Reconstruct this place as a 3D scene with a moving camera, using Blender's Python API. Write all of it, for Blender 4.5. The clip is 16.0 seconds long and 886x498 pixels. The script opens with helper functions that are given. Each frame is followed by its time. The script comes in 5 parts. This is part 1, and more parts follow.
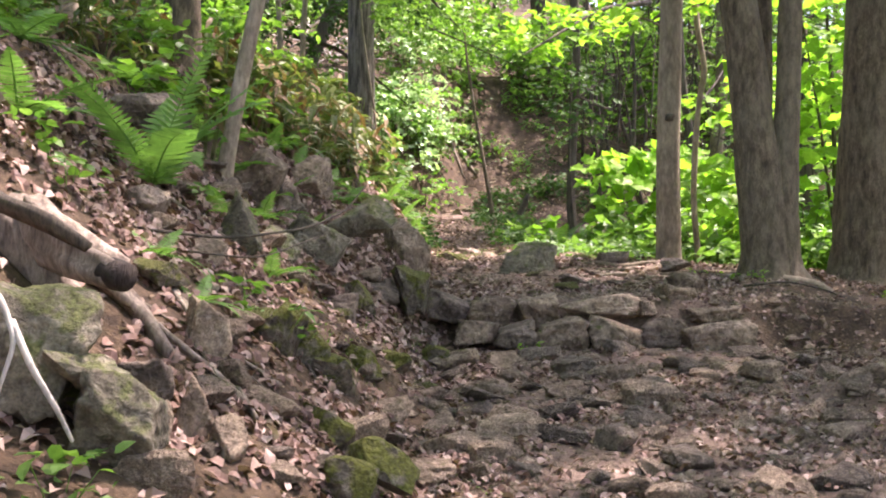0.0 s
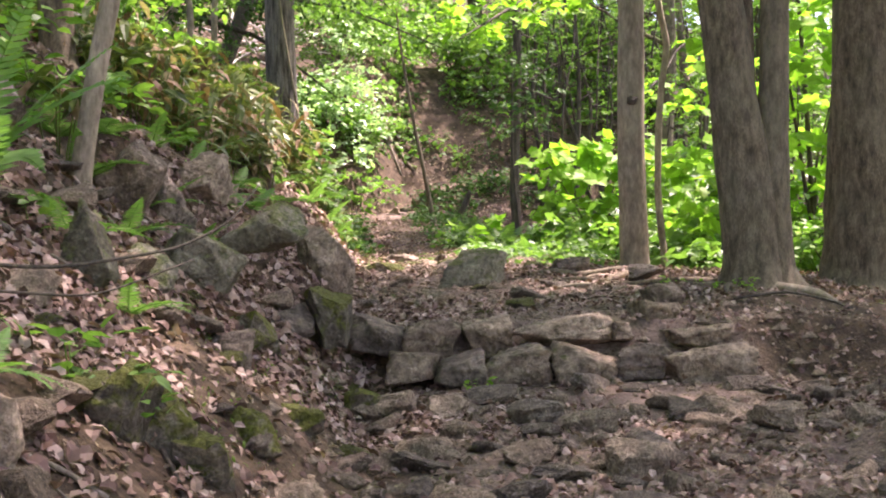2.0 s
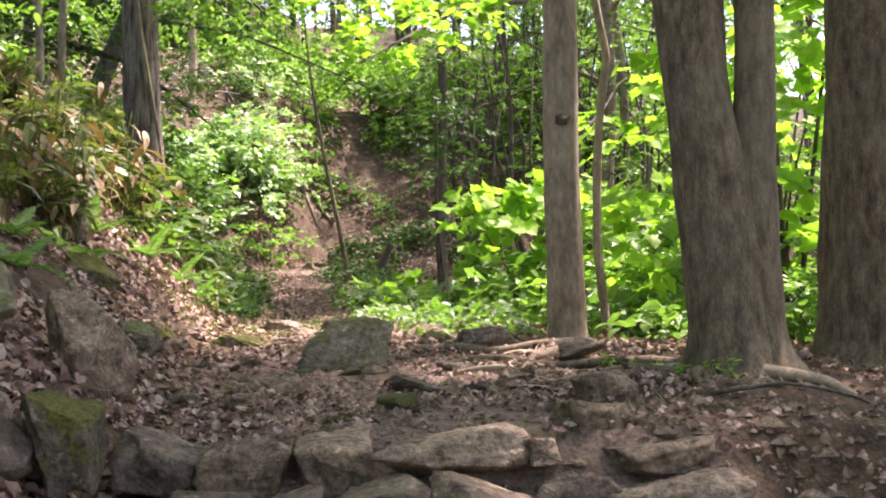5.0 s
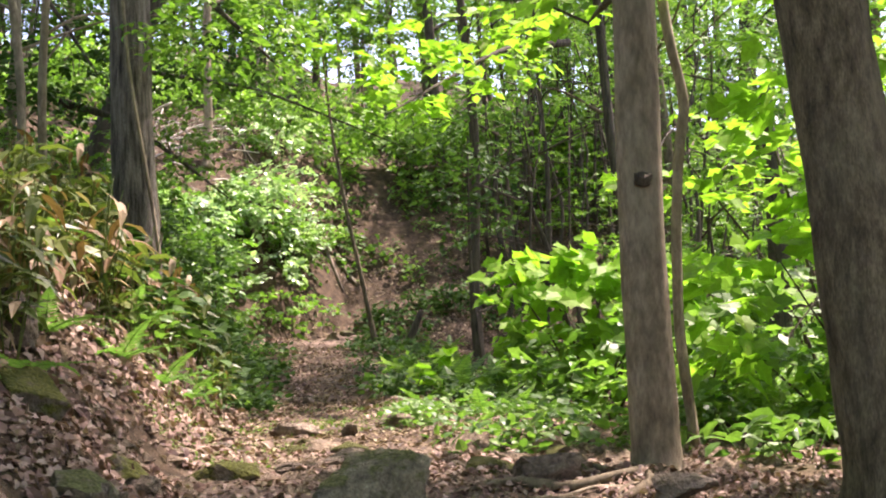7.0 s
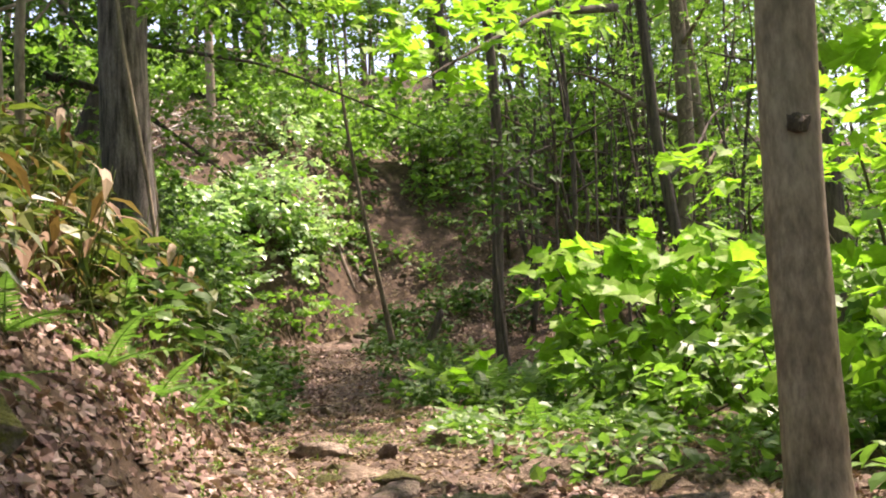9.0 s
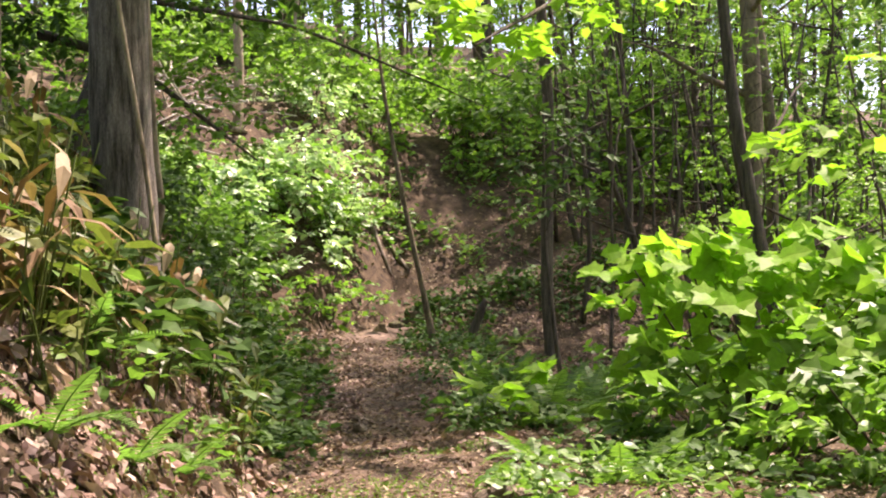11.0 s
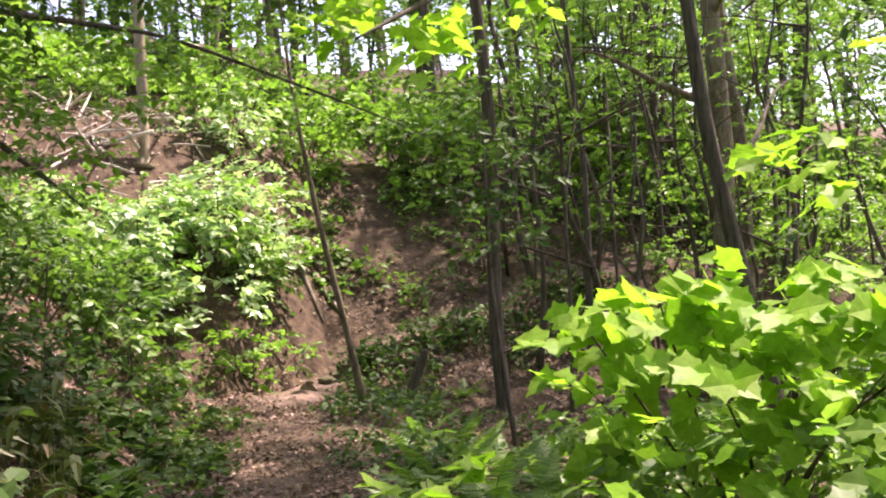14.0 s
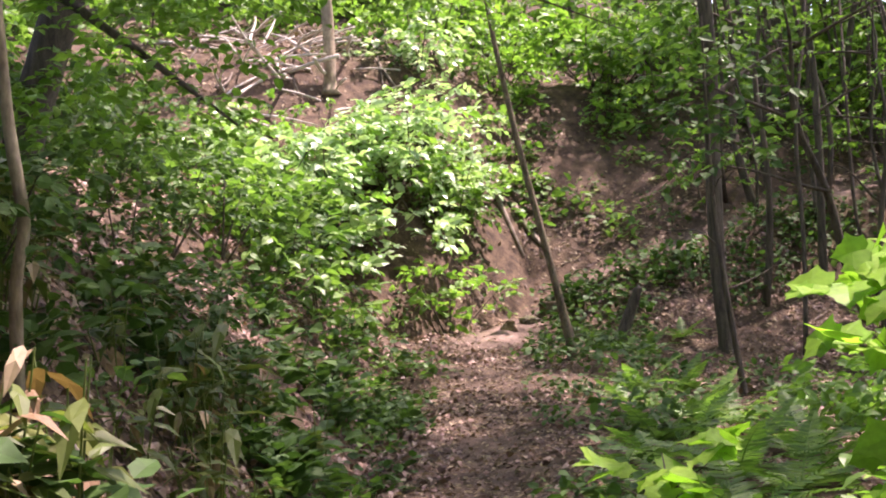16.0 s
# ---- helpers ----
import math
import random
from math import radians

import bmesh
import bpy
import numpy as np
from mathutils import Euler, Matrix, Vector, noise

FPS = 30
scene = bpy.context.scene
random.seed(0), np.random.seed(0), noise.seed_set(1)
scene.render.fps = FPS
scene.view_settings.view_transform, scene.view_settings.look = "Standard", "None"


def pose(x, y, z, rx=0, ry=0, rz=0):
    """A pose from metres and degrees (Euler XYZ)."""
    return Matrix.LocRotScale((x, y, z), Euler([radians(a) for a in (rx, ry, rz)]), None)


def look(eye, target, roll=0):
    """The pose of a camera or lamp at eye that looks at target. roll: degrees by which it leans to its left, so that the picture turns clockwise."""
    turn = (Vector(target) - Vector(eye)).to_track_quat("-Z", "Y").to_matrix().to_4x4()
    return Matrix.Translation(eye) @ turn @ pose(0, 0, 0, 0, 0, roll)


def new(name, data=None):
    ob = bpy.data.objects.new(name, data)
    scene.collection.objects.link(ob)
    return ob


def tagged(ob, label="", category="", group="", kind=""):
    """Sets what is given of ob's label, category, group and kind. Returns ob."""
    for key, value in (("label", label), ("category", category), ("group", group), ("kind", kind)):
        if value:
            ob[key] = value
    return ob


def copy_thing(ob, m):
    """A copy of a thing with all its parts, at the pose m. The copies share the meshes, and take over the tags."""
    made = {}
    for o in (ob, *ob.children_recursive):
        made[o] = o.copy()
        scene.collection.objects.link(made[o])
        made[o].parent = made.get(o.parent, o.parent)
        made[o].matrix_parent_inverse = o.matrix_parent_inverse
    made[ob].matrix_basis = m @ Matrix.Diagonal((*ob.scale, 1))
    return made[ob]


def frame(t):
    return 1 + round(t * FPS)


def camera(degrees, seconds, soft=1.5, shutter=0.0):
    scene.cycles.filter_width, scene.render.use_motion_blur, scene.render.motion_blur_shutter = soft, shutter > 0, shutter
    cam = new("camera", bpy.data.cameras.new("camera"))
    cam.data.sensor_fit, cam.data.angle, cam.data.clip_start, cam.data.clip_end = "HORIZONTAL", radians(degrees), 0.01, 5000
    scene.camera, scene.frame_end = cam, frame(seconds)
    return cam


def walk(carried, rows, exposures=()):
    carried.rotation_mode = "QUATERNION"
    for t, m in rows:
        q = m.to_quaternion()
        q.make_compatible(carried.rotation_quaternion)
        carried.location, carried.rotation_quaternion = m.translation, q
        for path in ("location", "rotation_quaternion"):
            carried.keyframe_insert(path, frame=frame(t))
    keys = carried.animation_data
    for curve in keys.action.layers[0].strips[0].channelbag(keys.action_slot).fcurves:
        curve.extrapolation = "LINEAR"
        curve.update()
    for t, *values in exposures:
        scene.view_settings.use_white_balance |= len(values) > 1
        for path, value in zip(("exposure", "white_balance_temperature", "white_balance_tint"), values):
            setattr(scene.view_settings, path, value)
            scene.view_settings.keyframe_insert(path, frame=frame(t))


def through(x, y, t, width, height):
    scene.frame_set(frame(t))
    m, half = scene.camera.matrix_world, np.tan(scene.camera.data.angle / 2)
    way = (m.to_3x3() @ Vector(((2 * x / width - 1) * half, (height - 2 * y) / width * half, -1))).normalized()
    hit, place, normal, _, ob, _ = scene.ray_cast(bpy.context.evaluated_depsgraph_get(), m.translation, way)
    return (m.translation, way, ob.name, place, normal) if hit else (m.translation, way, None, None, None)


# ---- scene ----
cam = camera(38.9, 16.0, soft=2.0)
METRES, EYE, TILT, LEAN, TURN = 14.0, 1.35, 0.0, 0.0, 0.0
ROWS = [
    (0.0, 0.0, 0.0, 0.0, -0.0, 0.0, 0.0),
    (0.5, -0.0008, 0.0314, -0.0025, 1.05, 0.05, 0.2),
    (1.0, 0.0028, 0.0625, -0.0001, -2.07, -0.07, 1.26),
    (1.5, 0.0056, 0.0972, 0.0066, -2.67, -0.23, 1.41),
    (2.0, 0.0069, 0.1253, 0.0071, -2.66, -0.16, 1.39),
    (2.5, 0.0052, 0.1572, 0.0124, -3.38, 0.65, 1.27),
    (3.0, 0.0059, 0.1889, 0.0097, -3.45, 0.57, 1.23),
    (3.5, 0.0138, 0.2189, 0.0094, -4.47, -0.06, 1.6),
    (6.0, 0.0597, 0.3791, 0.0198, -5.35, 3.52, 1.76),
    (6.5, 0.0586, 0.4107, 0.0293, -0.86, 2.84, 1.97),
    (7.0, 0.0546, 0.443, 0.0339, -3.92, 4.74, 2.7),
    (7.5, 0.0486, 0.4742, 0.0332, -5.51, 5.66, 3.37),
    (8.0, 0.0448, 0.5003, 0.0339, -4.21, 5.32, 3.77),
    (10.5, 0.0353, 0.6539, 0.0455, -3.38, 4.3, 1.91),
    (11.0, 0.0355, 0.6819, 0.0586, -2.38, 3.69, 2.03),
    (11.5, 0.0365, 0.7073, 0.0626, -4.27, 2.93, 2.75),
    (12.0, 0.037, 0.7317, 0.071, -9.32, 2.1, 2.89),
    (12.5, 0.045, 0.7641, 0.0733, -9.23, 1.99, 2.47),
    (13.0, 0.0564, 0.7976, 0.0706, -8.67, 2.32, 2.76),
    (13.5, 0.0662, 0.8307, 0.0802, -8.11, 3.15, 3.67),
    (14.0, 0.0745, 0.8571, 0.0845, -3.9, 4.77, 4.44),
    (14.5, 0.08, 0.8828, 0.0877, 0.98, 4.25, 4.85),
    (15.0, 0.0781, 0.9139, 0.0943, 2.15, 3.58, 4.93),
    (15.5, 0.0765, 0.9419, 0.0946, 3.02, 3.19, 4.65),
    (16.0, 0.0675, 0.9684, 0.0918, 5.06, 2.33, 4.8),
]
walk(cam, [(t, pose(0, 0, EYE, TILT, LEAN, TURN) @ pose(METRES * x, METRES * y, METRES * z, 90 + pitch, roll, yaw)) for t, x, y, z, yaw, pitch, roll in ROWS],
     exposures=[(0.0, 2.22, 6600, 38), (3.5, 2.32, 6750, 41), (6.5, 1.9, 6800, 35), (8.0, 1.72, 7150, 32), (13.0, 1.8, 7300, 37), (15.0, 1.95, 6850, 43), (16.0, 1.97, 6700, 46)])

# ---------------------------------------------------------------- light
world = bpy.data.worlds.new("sky")
scene.world = world
world.use_nodes = True
wn = world.node_tree.nodes
sky = wn.new("ShaderNodeTexSky")
sky.sky_type, sky.sun_disc = "NISHITA", False
SUN_TO = Vector((0.5, 0.3, 1.2)).normalized()
sky.sun_elevation = math.asin(SUN_TO.z)
sky.sun_rotation = math.atan2(SUN_TO.x, SUN_TO.y)
sky.air_density, sky.dust_density = 1.0, 2.5
world.node_tree.links.new(sky.outputs[0], wn["Background"].inputs[0])
wn["Background"].inputs[1].default_value = 0.15
sun_data = bpy.data.lights.new("sun", "SUN")
sun_data.energy, sun_data.angle, sun_data.color = 4.4, radians(1.5), (1.0, 0.95, 0.86)
sun = new("sun", sun_data)
sun.matrix_world = look(SUN_TO * 60, (0, 0, 0))

# ---------------------------------------------------------------- materials


def base_material(name, rough=0.8):
    m = bpy.data.materials.new(name)
    m.use_nodes = True
    nt = m.node_tree
    b = nt.nodes["Principled BSDF"]
    b.inputs["Roughness"].default_value = rough
    b.inputs["Specular IOR Level"].default_value = 0.3
    return m, nt, b


def noise_node(nt, scale, detail=5.0, stretch=(1, 1, 1), seed=0.0):
    co = nt.nodes.new("ShaderNodeTexCoord")
    mp = nt.nodes.new("ShaderNodeMapping")
    mp.inputs["Scale"].default_value = stretch
    mp.inputs["Location"].default_value = (seed, seed * 2, seed * 3)
    n = nt.nodes.new("ShaderNodeTexNoise")
    n.inputs["Scale"].default_value, n.inputs["Detail"].default_value = scale, detail
    n.inputs["Roughness"].default_value = 0.62
    nt.links.new(co.outputs["Object"], mp.inputs[0])
    nt.links.new(mp.outputs[0], n.inputs["Vector"])
    return n.outputs["Fac"]


def noise_colour(nt, scale):
    co = nt.nodes.new("ShaderNodeTexCoord")
    n = nt.nodes.new("ShaderNodeTexNoise")
    n.inputs["Scale"].default_value, n.inputs["Detail"].default_value = scale, 4.0
    nt.links.new(co.outputs["Object"], n.inputs["Vector"])
    return n.outputs["Color"]


def ramp(nt, fac, stops):
    r = nt.nodes.new("ShaderNodeValToRGB")
    while len(r.color_ramp.elements) < len(stops):
        r.color_ramp.elements.new(0.5)
    for e, (p, c) in zip(r.color_ramp.elements, stops):
        e.position, e.color = p, (*c, 1)
    nt.links.new(fac, r.inputs[0])
    return r.outputs[0]


def mix(nt, fac, a, b, how="MIX"):
    m = nt.nodes.new("ShaderNodeMix")
    m.data_type, m.blend_type = "RGBA", how
    for sock, v in ((m.inputs["Factor"], fac), (m.inputs["A"], a), (m.inputs["B"], b)):
        if isinstance(v, (int, float)):
            sock.default_value = v
        elif isinstance(v, tuple):
            sock.default_value = (*v, 1)
        else:
            nt.links.new(v, sock)
    return m.outputs["Result"]


def bump(nt, b, height, strength, distance):
    n = nt.nodes.new("ShaderNodeBump")
    n.inputs["Strength"].default_value, n.inputs["Distance"].default_value = strength, distance
    nt.links.new(height, n.inputs["Height"])
    nt.links.new(n.outputs[0], b.inputs["Normal"])


def grey(c, k):
    return tuple(v * k for v in c)


def rock_material(name, dark, light, moss=0.0, moss_colour=(0.085, 0.095, 0.018)):
    """Weathered stone: grain, stains, dark cracks, pale lichen and, on the upper faces, moss."""
    m, nt, b = base_material(name, 0.88)
    big, fine, grit = noise_node(nt, 6, 8), noise_node(nt, 24, 9, seed=3), noise_node(nt, 90, 4, seed=7)
    col = ramp(nt, big, ((0.32, dark), (0.52, grey([(u + v) / 2 for u, v in zip(dark, light)], 0.9)), (0.68, light)))
    col = mix(nt, 0.8, col, ramp(nt, fine, ((0.32, (0.35, 0.34, 0.33)), (0.5, (0.95, 0.95, 0.95)), (0.7, (1.5, 1.48, 1.42)))), "MULTIPLY")
    col = mix(nt, 0.5, col, ramp(nt, grit, ((0.35, (0.5, 0.5, 0.5)), (0.65, (1.4, 1.4, 1.4)))), "MULTIPLY")
    ob = nt.nodes.new("ShaderNodeObjectInfo")
    tint = ramp(nt, ob.outputs["Random"], ((0, (0.7, 0.67, 0.63)), (0.5, (1, 0.96, 0.9)), (1, (1.25, 1.22, 1.15))))
    col = mix(nt, 1.0, col, tint, "MULTIPLY")
    lichen = ramp(nt, noise_node(nt, 13, 6, seed=13), ((0.60, (0, 0, 0)), (0.66, (0.5, 0.5, 0.5))))
    col = mix(nt, lichen, col, grey([v * 1.35 for v in light], 1.0))
    crack = nt.nodes.new("ShaderNodeTexVoronoi")
    crack.feature = "DISTANCE_TO_EDGE"
    crack.inputs["Scale"].default_value = 3.2
    co = nt.nodes.new("ShaderNodeTexCoord")
    warp = mix(nt, 0.4, co.outputs["Object"], noise_colour(nt, 5.0), "ADD")
    nt.links.new(warp, crack.inputs["Vector"])
    gap = ramp(nt, crack.outputs["Distance"], ((0.0, (0.45, 0.45, 0.45)), (0.05, (1, 1, 1))))
    col = mix(nt, ramp(nt, noise_node(nt, 2.5, 3, seed=21), ((0.45, (0, 0, 0)), (0.6, (0.6, 0.6, 0.6)))), col, gap, "MULTIPLY")
    if moss:
        geo = nt.nodes.new("ShaderNodeNewGeometry")
        sep = nt.nodes.new("ShaderNodeSeparateXYZ")
        nt.links.new(geo.outputs["Normal"], sep.inputs[0])
        patch = noise_node(nt, 9, 9, seed=9)
        add = nt.nodes.new("ShaderNodeMath")
        add.operation = "MULTIPLY_ADD"
        nt.links.new(sep.outputs["Z"], add.inputs[0])
        add.inputs[1].default_value = 0.2
        nt.links.new(patch, add.inputs[2])
        f = ramp(nt, add.outputs[0], ((0.82 - 0.36 * moss, (0, 0, 0)), (0.92 - 0.36 * moss, (1, 1, 1))))
        mc = ramp(nt, noise_node(nt, 60, 5, seed=5), ((0.3, grey(moss_colour, 0.3)), (0.75, grey(moss_colour, 1.6))))
        col = mix(nt, f, col, mc)
    nt.links.new(col, b.inputs["Base Color"])
    h = mix(nt, 0.55, big, fine)
    h = mix(nt, 0.15, h, gap, "MULTIPLY")
    bump(nt, b, h, 1.0, 0.07)
    return m


def bark_material(name, dark, light, scale=9.0, depth=0.02, lichen=0.25, along=0.13):
    """Bark with ridges along the trunk, patches of lichen and broad stains."""
    m, nt, b = base_material(name, 0.9)
    ridge = noise_node(nt, scale, 7, (1, 1, along))
    fine = noise_node(nt, scale * 6, 5, (1, 1, 0.35), 4)
    broad = noise_node(nt, 1.1, 4, (1, 1, 0.6), 8)
    col = ramp(nt, ridge, ((0.33, dark), (0.68, light)))
    col = mix(nt, 0.7, col, ramp(nt, fine, ((0.3, (0.35, 0.35, 0.35)), (0.7, (1.4, 1.4, 1.4)))), "MULTIPLY")
    f = ramp(nt, broad, ((0.5, (0, 0, 0)), (0.72, (lichen, lichen, lichen))))
    col = mix(nt, f, col, (0.25, 0.225, 0.15))
    nt.links.new(col, b.inputs["Base Color"])
    bump(nt, b, mix(nt, 0.3, ridge, fine), 0.9, depth)
    return m


def leaf_material(name, colours, through=0.45, rough=0.42, gloss=0.4):
    """A leaf: each one has its own tone; part of the light passes through it."""
    m, nt, b = base_material(name, rough)
    b.inputs["Specular IOR Level"].default_value = gloss
    geo = nt.nodes.new("ShaderNodeNewGeometry")
    n = len(colours) - 1
    col = ramp(nt, geo.outputs["Random Per Island"], [(i / n, c) for i, c in enumerate(colours)])
    blot = ramp(nt, noise_node(nt, 26, 4), ((0.3, (0.72, 0.72, 0.72)), (0.7, (1.2, 1.2, 1.2))))
    col = mix(nt, 0.7, col, blot, "MULTIPLY")
    nt.links.new(col, b.inputs["Base Color"])
    if through:
        tr = nt.nodes.new("ShaderNodeBsdfTranslucent")
        warm = mix(nt, 1.0, col, (0.92, 1.14, 0.5), "MULTIPLY")
        nt.links.new(warm, tr.inputs[0])
        ms = nt.nodes.new("ShaderNodeMixShader")
        ms.inputs[0].default_value = through
        nt.links.new(b.outputs[0], ms.inputs[1])
        nt.links.new(tr.outputs[0], ms.inputs[2])
        nt.links.new(ms.outputs[0], nt.nodes["Material Output"].inputs[0])
    return m


def ground_material():
    """Forest soil: dark humus with leaf crumbs; pale trodden earth where feet go; moss patches."""
    m, nt, b = base_material("forest_soil", 0.92)
    big, mid, fine = noise_node(nt, 0.55, 5), noise_node(nt, 7, 7, seed=2), noise_node(nt, 48, 6, seed=6)
    humus = ramp(nt, mid, ((0.3, (0.03, 0.020, 0.012)), (0.52, (0.082, 0.055, 0.032)), (0.74, (0.16, 0.115, 0.070))))
    trod = ramp(nt, mid, ((0.28, (0.09, 0.064, 0.048)), (0.6, (0.205, 0.148, 0.114)), (0.8, (0.33, 0.255, 0.205))))
    at = nt.nodes.new("ShaderNodeAttribute")
    at.attribute_name = "trodden"
    col = mix(nt, at.outputs["Fac"], humus, trod)
    col = mix(nt, 0.75, col, ramp(nt, fine, ((0.32, (0.4, 0.38, 0.36)), (0.66, (1.45, 1.4, 1.32)))), "MULTIPLY")
    patch = ramp(nt, big, ((0.60, (0, 0, 0)), (0.72, (0.55, 0.55, 0.55))))
    col = mix(nt, patch, col, (0.075, 0.085, 0.022))
    nt.links.new(col, b.inputs["Base Color"])
    bump(nt, b, mix(nt, 0.5, mid, fine), 0.9, 0.04)
    return m


SOIL = ground_material()
STONE = rock_material("grey_brown_stone", (0.16, 0.122, 0.087), (0.45, 0.355, 0.262), 0.2)
STONE_PALE = rock_material("pale_grey_stone", (0.12, 0.106, 0.078), (0.28, 0.262, 0.19), 0.62, (0.13, 0.14, 0.05))
STONE_DARK = rock_material("dark_stone", (0.105, 0.085, 0.068), (0.31, 0.255, 0.20), 0.15)
STONE_TAN = rock_material("tan_stone", (0.15, 0.115, 0.075), (0.36, 0.29, 0.20), 0.12)
STONE_MOSSY = rock_material("mossy_stone", (0.07, 0.060, 0.046), (0.24, 0.21, 0.16), 0.95, (0.10, 0.105, 0.018))
BARK = bark_material("grey_brown_bark", (0.06, 0.046, 0.028), (0.235, 0.185, 0.115), 20, 0.016, 0.5, 0.34)
BARK_SMOOTH = bark_material("smooth_grey_bark", (0.17, 0.13, 0.085), (0.40, 0.325, 0.225), 6, 0.012, 0.55, 0.6)
BARK_CEDAR = bark_material("fissured_bark", (0.022, 0.016, 0.013), (0.29, 0.25, 0.21), 23, 0.035, 0.15)
BARK_DARK = bark_material("dark_bark", (0.03, 0.025, 0.018), (0.13, 0.105, 0.075), 24, 0.015, 0.12)
DEADWOOD = bark_material("weathered_dead_wood", (0.10, 0.075, 0.055), (0.36, 0.295, 0.225), 12, 0.03, 0.35, 0.3)
PALEWOOD = bark_material("bleached_dead_wood", (0.30, 0.27, 0.22), (0.62, 0.58, 0.50), 10, 0.01, 0.1)
ROTTEN = bark_material("rotten_dark_wood", (0.012, 0.009, 0.007), (0.06, 0.045, 0.034), 14, 0.03, 0.0)
# sunlit copy of the lobed leaf; LEAF_MID serves as its shaded copy
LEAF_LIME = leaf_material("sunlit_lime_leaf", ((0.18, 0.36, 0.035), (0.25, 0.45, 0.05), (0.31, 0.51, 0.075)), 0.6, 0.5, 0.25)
LEAF_FRESH = leaf_material("fresh_green_leaf", ((0.09, 0.20, 0.03), (0.16, 0.32, 0.05), (0.25, 0.41, 0.08)), 0.48)
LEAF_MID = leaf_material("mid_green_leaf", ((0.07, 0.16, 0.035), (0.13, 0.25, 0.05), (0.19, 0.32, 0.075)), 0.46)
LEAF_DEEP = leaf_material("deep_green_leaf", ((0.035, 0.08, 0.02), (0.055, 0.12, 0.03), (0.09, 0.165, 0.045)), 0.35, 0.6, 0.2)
# whitish tones stand in for the strong sun on these leaves
LEAF_SUN_PALED = leaf_material("pale_leaf_with_sun", ((0.22, 0.38, 0.16), (0.36, 0.52, 0.27), (0.50, 0.62, 0.40)), 0.35, 0.33, 0.6)
LEAF_FERN = leaf_material("fern_green", ((0.13, 0.26, 0.07), (0.2, 0.37, 0.10)), 0.45, 0.55, 0.2)
LEAF_SASA = leaf_material("bamboo_grass_leaf", ((0.06, 0.095, 0.022), (0.11, 0.155, 0.036), (0.19, 0.21, 0.065)), 0.4)
LEAF_TAN = leaf_material("dry_tan_leaf", ((0.15, 0.085, 0.045), (0.27, 0.18, 0.10), (0.38, 0.29, 0.18)), 0.3, 0.6, 0.2)
LITTER = leaf_material("fallen_leaf", ((0.09, 0.052, 0.042), (0.20, 0.12, 0.088), (0.30, 0.198, 0.15), (0.46, 0.35, 0.285)), 0.1, 0.6, 0.25)
FLECK = leaf_material("small_fallen_leaf", ((0.06, 0.037, 0.026), (0.11, 0.072, 0.046), (0.19, 0.13, 0.08), (0.36, 0.29, 0.17)), 0.1, 0.6, 0.25)
GRASS = leaf_material("grass_blade", ((0.10, 0.18, 0.03), (0.2, 0.32, 0.06)), 0.4)

# ---------------------------------------------------------------- mesh helpers
rng = np.random.default_rng(7)


def np_mesh(name, V, F, material, smooth=True):
    """A mesh from arrays of vertices and of faces that all have the same number of corners."""
    V, F = np.asarray(V, np.float32), np.asarray(F, np.int32)
    me = bpy.data.meshes.new(name)
    me.vertices.add(len(V))
    me.vertices.foreach_set("co", V.ravel())
    k = F.shape[1]
    me.loops.add(F.size)
    me.loops.foreach_set("vertex_index", F.ravel())
    me.polygons.add(len(F))
    me.polygons.foreach_set("loop_start", np.arange(0, F.size, k, dtype=np.int32))
    me.polygons.foreach_set("loop_total", np.full(len(F), k, np.int32))
    me.polygons.foreach_set("use_smooth", np.full(len(F), smooth, bool))
    me.update(calc_edges=True)
    me.materials.append(material)
    return me


def part(name, me, parent=None, label="", kind=""):
    ob = new(name, me)
    if parent:
        ob.parent = parent
    return tagged(ob, label, kind=kind)


def thing(name, place, label, category, group="", turn=(0, 0, 0)):
    ob = new(name)
    ob.matrix_basis = pose(*place, *turn)
    ob.empty_display_size = 0.1
    return tagged(ob, label, category, group)


def unit(v):
    return v / np.maximum(np.linalg.norm(v, axis=-1, keepdims=True), 1e-9)


# templates: x along the leaf, y across it, z above it
DIAMOND = (np.array([(0, 0, 0), (0.42, -0.3, 0.07), (1, 0, -0.08), (0.42, 0.3, 0.07)]), np.array([(0, 1, 2), (0, 2, 3)]))
OVATE = (np.array([(0, 0, 0), (0.5, 0, 0.0), (1, 0, -0.14), (0.22, -0.27, 0.06), (0.62, -0.26, 0.04), (0.22, 0.27, 0.06), (0.62, 0.26, 0.04)]),
         np.array([(0, 3, 1), (1, 3, 4), (1, 4, 2), (0, 1, 5), (1, 6, 5), (1, 2, 6)]))
LANCE = (np.array([(0, 0, 0), (0.4, 0, 0.05), (1, 0, -0.22), (0.15, -0.075, 0.03), (0.55, -0.085, 0.03), (0.15, 0.075, 0.03), (0.55, 0.085, 0.03)]), OVATE[1])


